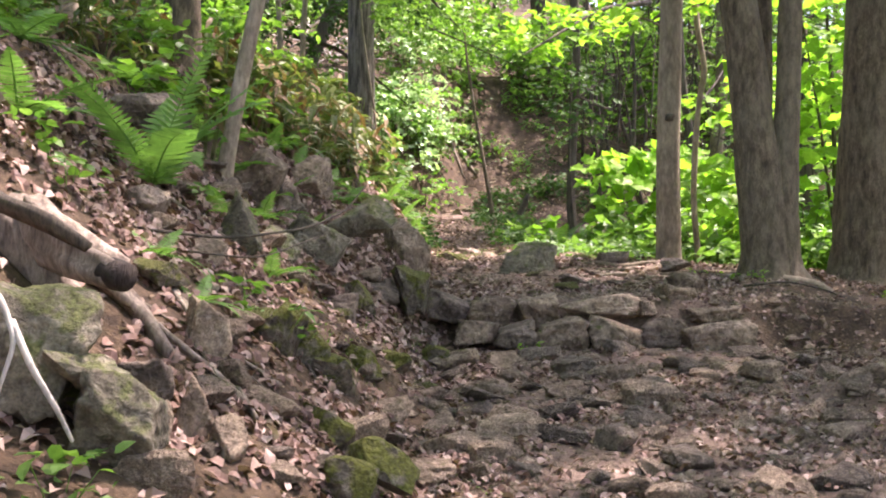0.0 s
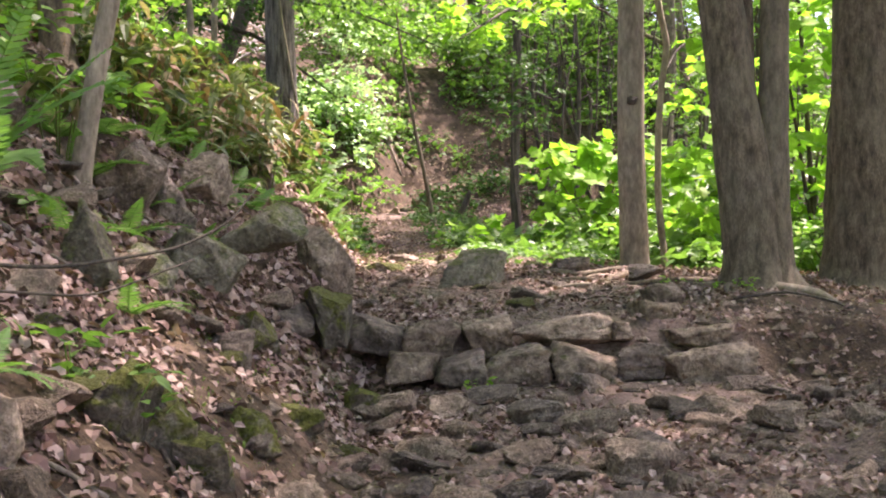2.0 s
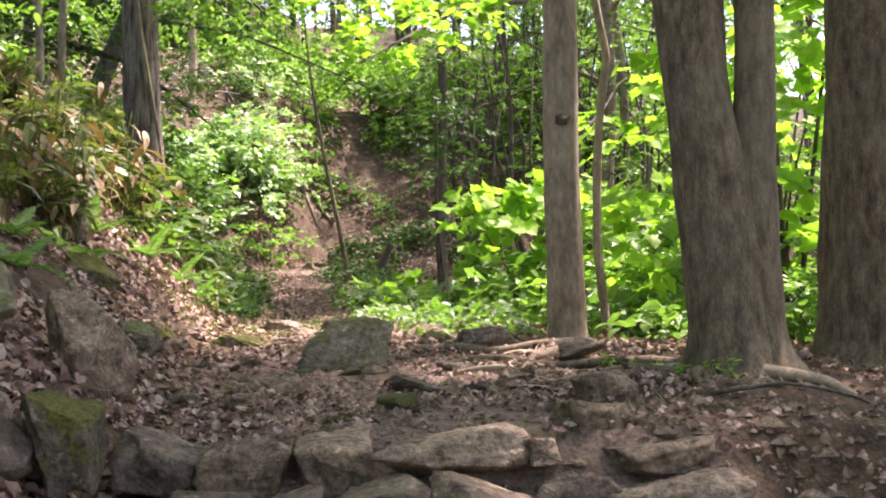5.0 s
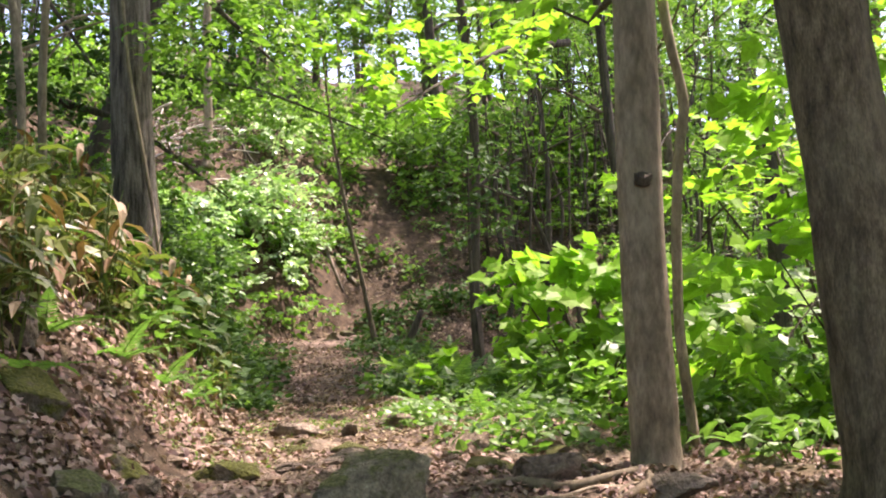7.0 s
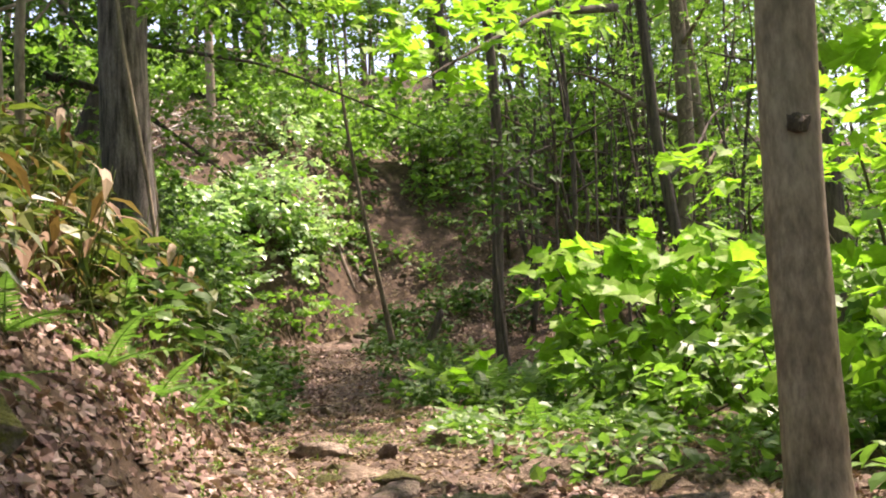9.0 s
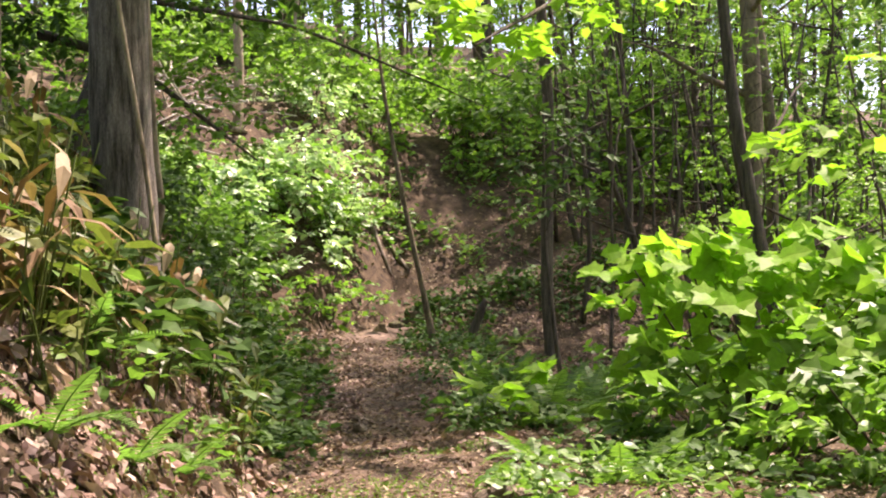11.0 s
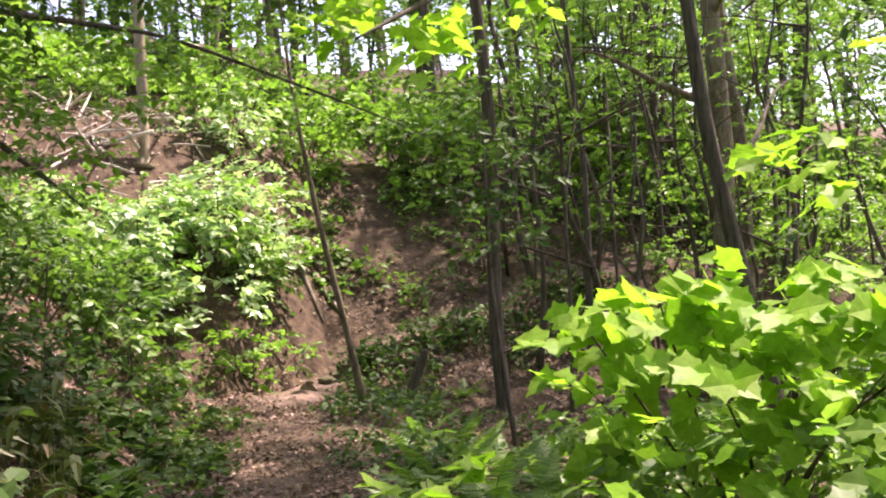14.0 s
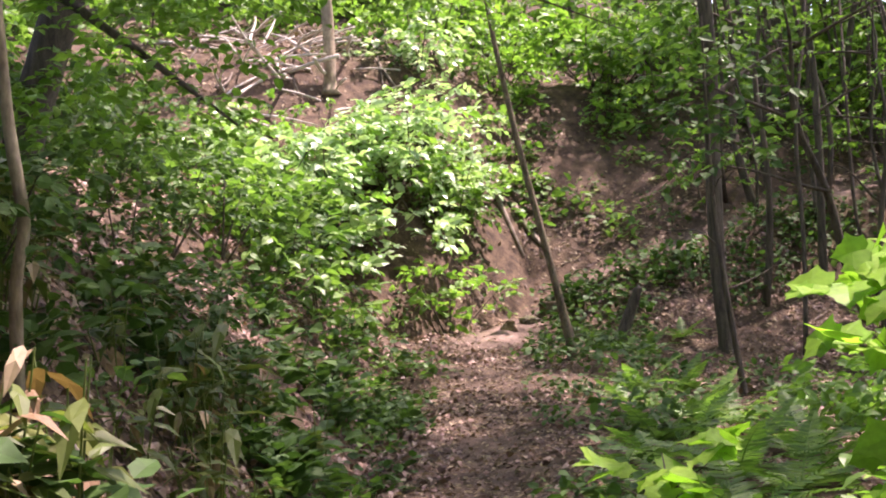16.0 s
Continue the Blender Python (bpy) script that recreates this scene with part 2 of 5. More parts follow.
def lobed_template():
    """A broad leaf with a pointed tip, two pointed side lobes and two smaller ones at its base."""
    out = [(0.05, 0.0), (-0.06, 0.13), (-0.02, 0.27), (0.02, 0.40), (0.19, 0.37), (0.33, 0.43), (0.48, 0.58), (0.54, 0.43), (0.64, 0.30), (0.78, 0.25), (0.87, 0.12), (1.03, 0.0)]
    rim = out + [(x, -y) for x, y in out[-2:0:-1]]
    V = [(0.42, 0, 0.0)] + [(x, y, 0.16 * abs(y) - 0.16 * max(0, x - 0.5) - 0.1 * max(0, abs(y) - 0.4)) for x, y in rim]
    n = len(rim)
    return np.array(V), np.array([(0, 1 + (i + 1) % n, 1 + i) for i in range(n)])


LOBED = lobed_template()


def leaves_mesh(name, P, A, N, S, template, material, width=1.0):
    """Leaves at P that point along A, face N and are S long."""
    T, F = template
    A = unit(A)
    B = unit(np.cross(N, A))
    C = np.cross(A, B)
    V = P[:, None] + S[:, None, None] * (T[None, :, 0:1] * A[:, None] + width * T[None, :, 1:2] * B[:, None] + T[None, :, 2:3] * C[:, None])
    faces = F[None] + (np.arange(len(P)) * len(T))[:, None, None]
    return np_mesh(name, V.reshape(-1, 3), faces.reshape(-1, F.shape[1]), material, False)


def tube_mesh(name, pts, radii, material, segs=10, rough=0.05, steps=4, seed=0, flare=0.0, reach=0.16):
    """A tapered, slightly knobbly limb along a line of points."""
    pts, radii = np.array(pts, float), np.array(radii, float)
    n = (len(pts) - 1) * steps + 1
    s, u = np.linspace(0, len(pts) - 1, n), np.arange(len(pts))
    # smooth the polyline by averaging
    C = np.stack([np.interp(s, u, pts[:, k]) for k in range(3)], 1)
    R = np.interp(s, u, radii)
    for _ in range(2):
        C[1:-1] = (C[:-2] + 2 * C[1:-1] + C[2:]) / 4
    D = unit(np.gradient(C, axis=0))
    ref = np.array([1.0, 0, 0]) if abs(D[0][0]) < 0.8 else np.array([0, 1.0, 0])
    U = unit(np.cross(D, ref))
    W = np.cross(D, U)
    a = np.linspace(0, 2 * np.pi, segs, endpoint=False)
    g = np.random.default_rng(seed)
    ph = g.uniform(0, 6.28, 6)
    length = np.linalg.norm(np.diff(C, axis=0), axis=1).sum()
    d = np.linspace(0, length, n)
    wob = 1 + rough * (np.sin(3 * a[None] + ph[0] + d[:, None] * 1.3) + 0.7 * np.sin(5 * a[None] + ph[1] - d[:, None] * 2.1) + 0.6 * np.sin(2 * a[None] + ph[2] + d[:, None] * 5))
    if flare:
        lobes = 1 + 0.35 * np.sin(4 * a + ph[3]) + 0.25 * np.sin(7 * a + ph[4])
        wob = wob + flare * np.exp(-d / reach)[:, None] * lobes[None]
    X = C[:, None] + (R[:, None] * wob)[..., None] * (np.cos(a)[None, :, None] * U[:, None] + np.sin(a)[None, :, None] * W[:, None])
    V = X.reshape(-1, 3)
    i, j = np.meshgrid(np.arange(n - 1), np.arange(segs), indexing="ij")
    F = np.stack([i * segs + j, i * segs + (j + 1) % segs, (i + 1) * segs + (j + 1) % segs, (i + 1) * segs + j], -1).reshape(-1, 4)
    V = np.vstack([V, C[:1] - D[:1] * R[0] * 0.1, C[-1:] + D[-1:] * R[-1]])
    e = len(V)
    j = np.arange(segs)
    cap0 = np.stack([(j + 1) % segs, j, np.full(segs, e - 2), np.full(segs, e - 2)], -1)
    cap1 = np.stack([(n - 1) * segs + j, (n - 1) * segs + (j + 1) % segs, np.full(segs, e - 1), np.full(segs, e - 1)], -1)
    tri = np.vstack([F[:, [0, 1, 2]], F[:, [0, 2, 3]], cap0[:, :3], cap1[:, :3]])
    return np_mesh(name, V, tri, material)


# ---------------------------------------------------------------- lie of the land
PATH_Y = [-6, 0, 5, 9, 12, 16, 20, 25, 29, 31]
PATH_X = [1.1, 1.2, 1.3, 1.25, 0.8, 0.5, 0.3, 0.15, 0.1, 0.6]
HILL_X = [-40, -6, -1, 0, 0.6, 2, 3.3, 6, 12, 40]
HILL_Y = [22, 26.5, 28.5, 29.8, 31, 31.8, 32.2, 33, 36, 46]
LEDGE_Z = [4.0, 3.0, 2.2, 2.12, 2.35, 2.9, 3.3, 3.9, 3.6, 2.0]


def fbm(x, y, s, seed):
    """Smooth wavy unevenness of about unit height."""
    g = np.random.default_rng(seed)
    out = 0
    for k in range(7):
        a, f, p = g.uniform(0, 6.28), s * g.uniform(0.6, 2.2), g.uniform(0, 6.28)
        out = out + np.sin(f * (x * np.cos(a) + y * np.sin(a)) + p + 0.8 * np.sin(f * 0.7 * (x * np.sin(a) - y * np.cos(a)) + p * 2))
    return out / 4


def lerp(v, xs, ys):
    return np.interp(v, xs, ys)


def smooth(v, a, b):
    t = np.clip((v - a) / (b - a), 0, 1)
    return t * t * (3 - 2 * t)


def land(x, y):
    """The height of the ground."""
    x, y = np.asarray(x, float), np.asarray(y, float)
    xp = lerp(y, PATH_Y, PATH_X)
    z = lerp(y, [-60, -6, 0, 8.75, 9.1, 9.4, 11, 12.3, 20, 25, 29, 31, 60], [-3, -0.45, 0, 0.62, 0.66, 0.96, 1.06, 1.22, 1.33, 1.7, 2.05, 2.3, 3.0])
    # the bank beside the path
    foot = lerp(y, [0, 4, 7, 9, 12, 16, 20, 26, 30], [-0.3, -0.22, -0.02, 0.05, -0.1, -0.2, -0.45, -0.7, -0.9])
    slope = lerp(y, [2, 4, 5.6, 9, 12, 15, 19, 22, 27], [0.45, 0.52, 0.8, 0.84, 0.8, 1.35, 1.25, 0.95, 1.0])
    d = np.maximum(foot - x, 0)
    top = lerp(y, [0, 8, 12, 17, 24], [2.5, 2.05, 1.7, 1.75, 2.3])
    rise = slope * d
    rise = np.where(rise > top, top + 0.25 * np.minimum(rise - top, 30), rise)
    rise = rise * (0.35 + 0.65 * smooth(d, 0, 0.35))
    # the ground falls away on the other side
    r = np.maximum(x - lerp(y, [0, 9, 12, 20, 30], [2.8, 3.0, 2.5, 1.2, 1.2]), 0)
    fall = 0.10 * np.minimum(r, 4) + 0.22 * np.clip(r - 4, 0, 12)
    # the hollow beside the far stretch, under the ledge
    hollow = 0.42 * smooth(x, 1.25, 2.6) * smooth(y, 21.5, 26) * (1 - smooth(y, 28, 30.5))
    zz = z + rise - fall - hollow
    # the hillside ahead with the ledge that the path climbs
    yf, zl = lerp(x, HILL_X, HILL_Y), lerp(x, HILL_X, LEDGE_Z)
    dy = y - yf
    steep = lerp(x, [-6, -1.5, 1, 6, 12], [0.9, 1.0, 0.85, 0.6, 0.35])
    up = zl + steep * np.clip(dy - 0.5, 0, 4.2) + 0.30 * np.clip(dy - 4.7, 0, 30)
    blend = smooth(dy, lerp(x, [-1, 0.4, 2.5], [-1.7, -1.5, -2.3]), -0.1)
    hill = np.where(dy > 0, up, zz * (1 - blend) + np.maximum(zl, zz) * blend)
    zz = np.maximum(zz, hill)
    # unevenness, less where feet go
    trod = trodden(x, y)
    zz = zz + (0.07 * fbm(x, y, 1.3, 1) + 0.035 * fbm(x, y, 4.5, 2)) * (1 - 0.75 * trod) + 0.012 * fbm(x, y, 11, 3)
    return zz


def trodden(x, y):
    """How far the earth is worn bare by feet, 0 to 1."""
    xp = lerp(y, PATH_Y, PATH_X)
    half = lerp(y, [0, 9, 12, 16, 30], [1.0, 0.95, 0.8, 0.5, 0.45])
    low = 1 - smooth(np.abs(x - xp + 0.12 * fbm(x, y, 1.5, 5)), half * 0.7, half * 1.35)
    yf = lerp(x, HILL_X, HILL_Y)
    wide = lerp(x, [-0.5, 0.8, 1.6], [0.5, 0.45, 0.3])
    ledge = (1 - smooth(np.abs(y - yf - lerp(x, [0, 1.2], [-0.45, 0.2])), wide, wide + 0.3)) * smooth(x, -0.5, 0.1) * (1 - smooth(x, 6, 9))
    return np.where(y < 30.1, np.maximum(low, ledge), ledge)


def lz(x, y):
    return float(land(x, y))


def ground():
    def steps(lo, hi, fine, grow, far_lo, far_hi):
        mid = list(np.arange(lo, hi, fine))
        a, s = [], fine
        v = lo
        while v > far_lo:
            s *= grow
            v -= s
            a.append(v)
        b, s, v = [], fine, mid[-1]
        while v < far_hi:
            s *= grow
            v += s
            b.append(v)
        return np.array(a[::-1] + mid + b)

    xs = steps(-4.5, 7.0, 0.085, 1.16, -400, 400)
    ys = steps(1.5, 37.0, 0.085, 1.16, -400, 600)
    X, Y = np.meshgrid(xs, ys)
    Z = land(X, Y)
    V = np.stack([X, Y, Z], -1).reshape(-1, 3)
    n = len(xs)
    i, j = np.meshgrid(np.arange(len(ys) - 1), np.arange(n - 1), indexing="ij")
    F = np.stack([i * n + j, i * n + j + 1, (i + 1) * n + j + 1, (i + 1) * n + j], -1).reshape(-1, 4)
    me = np_mesh("ground", V, F, SOIL)
    at = me.attributes.new("trodden", "FLOAT", "POINT")
    # stony pale earth below, humus between; the bend's sun and the stretch's shade are put into this
    pale = lerp(Y, [12, 15.5, 27.5, 29], [1.0, 0.22, 0.22, 1.0])
    at.data.foreach_set("value", (trodden(X, Y) * pale).ravel().astype(np.float32))
    return tagged(new("ground", me), "brown forest floor with worn earth path and leaf litter", "ground", kind="structure")


GROUND = ground()

# ---------------------------------------------------------------- stones


def ico(sub):
    bm = bmesh.new()
    bmesh.ops.create_icosphere(bm, subdivisions=sub, radius=1)
    V = np.array([v.co[:] for v in bm.verts])
    F = np.array([[v.index for v in f.verts] for f in bm.faces])
    bm.free()
    return V, F


ICO = {2: ico(2), 3: ico(3), 4: ico(4), 5: ico(5)}


def rock_mesh(name, size, material, seed, sub=3, cuts=8, rough=0.05, square=False):
    """An angular stone: a block broken along flat faces, with chipped ledges and worn edges."""
    V, F = ICO[sub]
    g = np.random.default_rng(seed)
    box = np.array([(1, 0, 0), (-1, 0, 0), (0, 1, 0), (0, -1, 0), (0, 0, 1), (0, 0, -1)], float)
    N = np.vstack([unit(box + g.normal(size=(6, 3)) * (0.2 if square else 0.42)), unit(g.normal(size=(cuts, 3)))])
    D = np.concatenate([g.uniform(0.42, 0.52, 6) if square else g.uniform(0.4, 0.6, 6), g.uniform(0.56, 0.72, cuts) if square else g.uniform(0.46, 0.7, cuts)])
    dot = V @ N.T
    r = np.where(dot > 0.05, D[None] / np.maximum(dot, 0.05), 9.0)
    face = r.argmin(1)
    P = V * r.min(1)[:, None]
    # each broken face is stepped by its own strata
    for k in range(len(N)):
        on = face == k
        if on.any():
            q = unit(g.normal(size=3))
            level = np.floor((P[on] @ q) * g.uniform(2.2, 4.0) + g.random()) % 2
            P[on] = P[on] * (1 - 0.075 * level * g.uniform(0.2, 1.0))[:, None]
    w = np.zeros(len(V))
    for k, f in enumerate((3.5, 8, 16, 30)):
        q = g.normal(size=(3, 3)) * f
        w += rough / (k + 1) * (np.sin(P @ q[0] + 1) * np.sin(P @ q[1] + 2) + 0.5 * np.sin(P @ q[2]) - 0.6 * np.abs(np.sin(P @ q[1] * 0.7)))
    P = P * (1 + w[:, None])
    lo, hi = P.min(0), P.max(0)
    P = (P - (lo + hi) / 2) / (hi - lo) * np.array(size)
    return np_mesh(name, P, F, material, sub > 3)


def rock(place, size, material, label, seed, turn=(0, 0, 0), sub=3, name="boulder", group="", square=False):
    """A stone whose base is at the place given."""
    ob = new(name, rock_mesh(name, size, material, seed, 5 if sub == 4 else sub, 4 if square else 8, square=square))
    x, y, z = place
    ob.matrix_basis = pose(x, y, z + size[2] / 2, *turn)
    return tagged(ob, label, "rock", group)


# the two-course stone step: middle x, base z, width, height
LOWER = [(0.24, 0.66, 0.30, 0.17, STONE), (0.51, 0.64, 0.29, 0.19, STONE_DARK), (0.84, 0.58, 0.40, 0.27, STONE), (1.23, 0.59, 0.40, 0.27, STONE),
         (1.58, 0.65, 0.33, 0.20, STONE_DARK), (1.95, 0.55, 0.60, 0.27, STONE)]
UPPER = [(0.04, 0.80, 0.33, 0.24, STONE_DARK), (0.36, 0.79, 0.36, 0.22, STONE), (0.70, 0.77, 0.32, 0.23, STONE), (1.14, 0.78, 0.60, 0.24, STONE),
         (1.52, 0.84, 0.14, 0.12, STONE), (2.00, 0.76, 0.49, 0.16, STONE)]
step = thing("stone_step", (1.1, 9.0, 0.6), "rough step of stacked grey-brown fieldstones across the path", "step")
for row, yy, deep in ((LOWER, 8.98, 0.34), (UPPER, 9.28, 0.42)):
    for k, (x, z, w, h, material) in enumerate(row):
        ob = part("stone", rock_mesh("stone", (w * 1.06, deep, h * 1.1), material, 40 + k + int(yy * 10), 5, 9, 0.05, True), step)
        ob.matrix_basis = pose(x - 1.1, yy - 9.0 + 0.02 * (k % 3), z + h / 2 - 0.6, 4 * math.sin(k), 3 * math.cos(k * 2), 8 * math.sin(k * 3))

# single boulders: place, size, stone
rock((1.79, 9.55, 0.86), (0.42, 0.38, 0.23), STONE_TAN, "tan boulder lying on top of the stone step", 61, sub=4, square=True)
rock((1.94, 10.05, 0.98), (0.31, 0.3, 0.19), STONE, "grey-brown stone sunk in earth beside tree roots", 62)
rock((0.77, 11.6, 1.10), (0.60, 0.42, 0.33), STONE_PALE, "flat-topped grey boulder sitting on the earth path", 63, sub=4, square=True)
rock((-0.56, 8.62, 1.36), (0.46, 0.42, 0.38), STONE_PALE, "large pale rounded boulder on the bank", 64, (0, 18, 10), 4)
rock((-0.28, 9.6, 1.14), (0.38, 0.4, 0.46), STONE, "grey boulder with dark hollow under its lip", 65, sub=4)
rock((-0.23, 8.85, 0.88), (0.28, 0.34, 0.36), STONE_MOSSY, "mossy upright stone at the foot of the bank", 66)
rock((-0.42, 8.7, 0.95), (0.24, 0.3, 0.2), STONE_DARK, "dark stone set in the leafy bank", 67)
rock((-0.56, 8.0, 0.80), (0.27, 0.3, 0.36), STONE_MOSSY, "mossy stone standing in leaf litter", 68)
rock((-0.03, 8.4, 0.52), (0.32, 0.28, 0.2), STONE_MOSSY, "low moss-covered stone beside the path", 69)
rock((-0.99, 9.5, 1.66), (0.34, 0.5, 0.4), STONE, "slab of grey rock jutting from the bank", 70, (20, 20, 0), 4)

rock((-1.42, 4.05, 0.74), (0.52, 0.6, 0.58), STONE_PALE, "large pale grey boulder at the start of the bank", 171, (12, 24, 32), 4)
rock((-1.04, 3.95, 0.60), (0.36, 0.4, 0.38), STONE_PALE, "pale angular stone with lichen on the bank", 72, (0, 25, 0), 4)
rock((-1.17, 4.0, 0.90), (0.30, 0.3, 0.13), STONE_PALE, "flat grey slab lying on larger rock", 73, (0, 12, 30))
rock((-0.93, 3.98, 0.56), (0.22, 0.25, 0.14), STONE_PALE, "small broken grey stone below the boulder", 74)
rock((-0.51, 5.89, 0.62), (0.20, 0.24, 0.24), STONE_MOSSY, "moss-covered stone in dry leaves", 75)
rock((-0.50, 5.2, 0.48), (0.24, 0.4, 0.2), STONE_MOSSY, "long mossy stone beside the path", 76, (0, 25, 35))
rock((-0.20, 4.8, 0.42), (0.28, 0.38, 0.2), STONE_MOSSY, "long mossy stone beside the path", 77, (0, 15, 40))
rock((-0.33, 4.55, 0.40), (0.2, 0.24, 0.2), STONE_MOSSY, "round mossy stone beside the path", 78)
rock((-0.78, 5.75, 0.72), (0.26, 0.36, 0.40), STONE_MOSSY, "mossy upright rock in the bank", 79, (0, 20, 0), 4)
rock((-1.25, 8.4, 1.62), (0.36, 0.4, 0.42), STONE, "weathered rock half buried in the bank", 80, (0, 25, 10), 4)
rock((-0.98, 7.6, 1.20), (0.26, 0.32, 0.30), STONE_PALE, "grey stone half buried in the bank", 81)
rock((-1.75, 7.6, 2.0), (0.5, 0.5, 0.3), STONE_DARK, "dark rock ledge under the ferns", 82)
rock((-1.65, 10.2, 2.0), (0.6, 0.5, 0.36), STONE_DARK, "dark rock ledge under bamboo grass", 83, (0, 15, 0))
rock((-1.1, 10.6, 1.65), (0.4, 0.4, 0.3), STONE, "grey rock half buried in the bank", 84)
rock((-0.35, 11.2, 1.15), (0.32, 0.36, 0.30), STONE_PALE, "pale stone beside the upper path", 85)
rock((0.05, 12.8, 1.2), (0.4, 0.2, 0.12), STONE_MOSSY, "low mossy stone at the path's edge", 86, (0, 0, 20))
rock((0.28, 15.6, 1.24), (0.42, 0.22, 0.13), STONE_DARK, "long dark stone sunk in the path's edge", 87, (0, 0, -14))
rock((1.05, 16.0, 1.24), (0.30, 0.22, 0.14), STONE_DARK, "dark stone at the edge of the path", 88)
rock((0.22, 20.1, 1.30), (0.16, 0.16, 0.12), STONE_DARK, "small dark stone on the earth path", 89)
rock((1.65, 12.2, 1.16), (0.34, 0.3, 0.17), STONE_DARK, "dark stone among the tree roots", 90)
rock((2.15, 11.6, 1.12), (0.3, 0.26, 0.15), STONE_DARK, "blue-grey dark stone by the forked tree", 91)
rock((0.55, 14.2, 1.2), (0.36, 0.26, 0.12), STONE, "flat stone sunk in the path", 92)

# angular rocks that stick out of the bank: place, size, turn
BANK_ROCKS = [(-1.12, 7.0, (0.26, 0.34, 0.5), (8, 14, 20), STONE_PALE), (-0.86, 8.2, (0.44, 0.4, 0.42), (0, 24, 40), STONE_PALE), (-0.64, 5.95, (0.24, 0.3, 0.42), (0, 12, 10), STONE_MOSSY),
              (-1.06, 4.35, (0.22, 0.26, 0.36), (10, 20, 15), STONE_DARK), (-0.90, 4.45, (0.18, 0.2, 0.28), (0, 25, 60), STONE), (-0.76, 4.4, (0.16, 0.2, 0.22), (14, 10, 0), STONE),
              (-0.95, 5.05, (0.18, 0.22, 0.36), (0, 15, 30), STONE), (-1.5, 6.3, (0.26, 0.26, 0.22), (0, 20, 70), STONE_DARK),
              (-0.62, 7.5, (0.2, 0.24, 0.26), (0, 18, 25), STONE_DARK), (-1.15, 9.0, (0.4, 0.36, 0.4), (10, 20, 50), STONE_DARK),
              (-0.42, 6.6, (0.2, 0.26, 0.2), (0, 10, 44), STONE_MOSSY), (-0.28, 7.3, (0.22, 0.24, 0.2), (0, 8, 80), STONE_MOSSY),
              (-0.7, 12.0, (0.34, 0.3, 0.3), (0, 14, 20), STONE_MOSSY), (-1.0, 12.6, (0.4, 0.36, 0.34), (0, 20, 66), STONE_DARK), (-0.32, 12.1, (0.3, 0.22, 0.16), (0, 6, 10), STONE_MOSSY)]
for k, (x, y, size, turn, material) in enumerate(BANK_ROCKS):
    rock((x, y, lz(x, y) - 0.42 * size[2]), size, material, "angular weathered rock sticking out of the bank", 900 + k, turn, 4, group="rocks in the bank")
# flat stones along the outer rim where the path bends
for k, (x, y, w) in enumerate(((0.62, 30.1, 0.34), (0.86, 30.5, 0.28), (1.02, 30.9, 0.36), (0.35, 29.7, 0.2), (1.45, 31.0, 0.3), (2.0, 31.2, 0.34))):
    rock((x, y, lz(x, y) - 0.06), (w, 0.26, 0.2), STONE if k % 2 else STONE_PALE, "pale stone on the rim of the path", 930 + k, (0, 4, 25 * k), 3, group="rim stones")

# ---------------------------------------------------------------- foliage helpers


def sprays(g, C, D, per, length, size, flat=0.45, droop=0.25, face=(0, 0, 1)):
    """Leaves along short twigs at C that run along D. Gives places, ways, faces and sizes."""
    n = len(C)
    D = unit(D)
    side = unit(np.cross(D, np.array([0, 0, 1.0]) + 0.2 * g.normal(size=(n, 3))))
    t = np.tile(np.linspace(0.1, 1, per), (n, 1)) + g.uniform(-0.06, 0.06, (n, per))
    sg = np.where(np.arange(per) % 2 == 0, 1.0, -1.0)[None] * g.uniform(0.5, 1.1, (n, per))
    P = C[:, None] + D[:, None] * (t * length)[..., None] - np.array([0, 0, 1.0]) * (droop * length * t * t)[..., None]
    A = D[:, None] * 0.55 + side[:, None] * sg[..., None] + g.normal(size=(n, per, 3)) * 0.28 - np.array([0, 0, droop])
    N = np.array(face, float) + g.normal(size=(n, per, 3)) * flat
    S = size * g.uniform(0.6, 1.25, (n, per))
    return P.reshape(-1, 3), A.reshape(-1, 3), N.reshape(-1, 3), S.ravel()


def ball(g, n, centre, radii, shell=0.45):
    """Points in an ellipsoid, more of them near its skin, and the ways outwards."""
    d = unit(g.normal(size=(n, 3)))
    r = (shell + (1 - shell) * g.uniform(0, 1, n)) ** 0.6
    return np.array(centre) + d * r[:, None] * np.array(radii), d * np.array([1, 1, 0.4]) + np.array([0, 0, 0.12])


def blobs(g, balls, leaf, template, material, name="leaves", per=8, density=1.0, flat=0.45, droop=0.25, width=1.0, twig=2.6, face=(0, 0, 1)):
    """A mass of leafy twigs in several ellipsoids (x, y, z, rx, ry, rz, leaves)."""
    out = [[], [], [], []]
    for x, y, z, rx, ry, rz, n in balls:
        C, D = ball(g, max(1, int(n * density / per)), (x, y, z), (rx, ry, rz))
        for a, b in zip(out, sprays(g, C, D, per, leaf * twig, leaf, flat, droop, face)):
            a.append(b)
    return leaves_mesh(name, *(np.concatenate(o) for o in out), template, material, width)


# ---------------------------------------------------------------- trees


def crown_balls(g, height, spread, n, low=0.55):
    out = []
    for k in range(9):
        a = 2.4 * k
        r = spread * (0.25 + 0.6 * g.random())
        z = height * (low + (1 - low) * (k + 0.5) / 9)
        s = spread * g.uniform(0.38, 0.6)
        out.append((r * math.cos(a), r * math.sin(a), z, s, s, s * 0.55, n / 9))
    return out


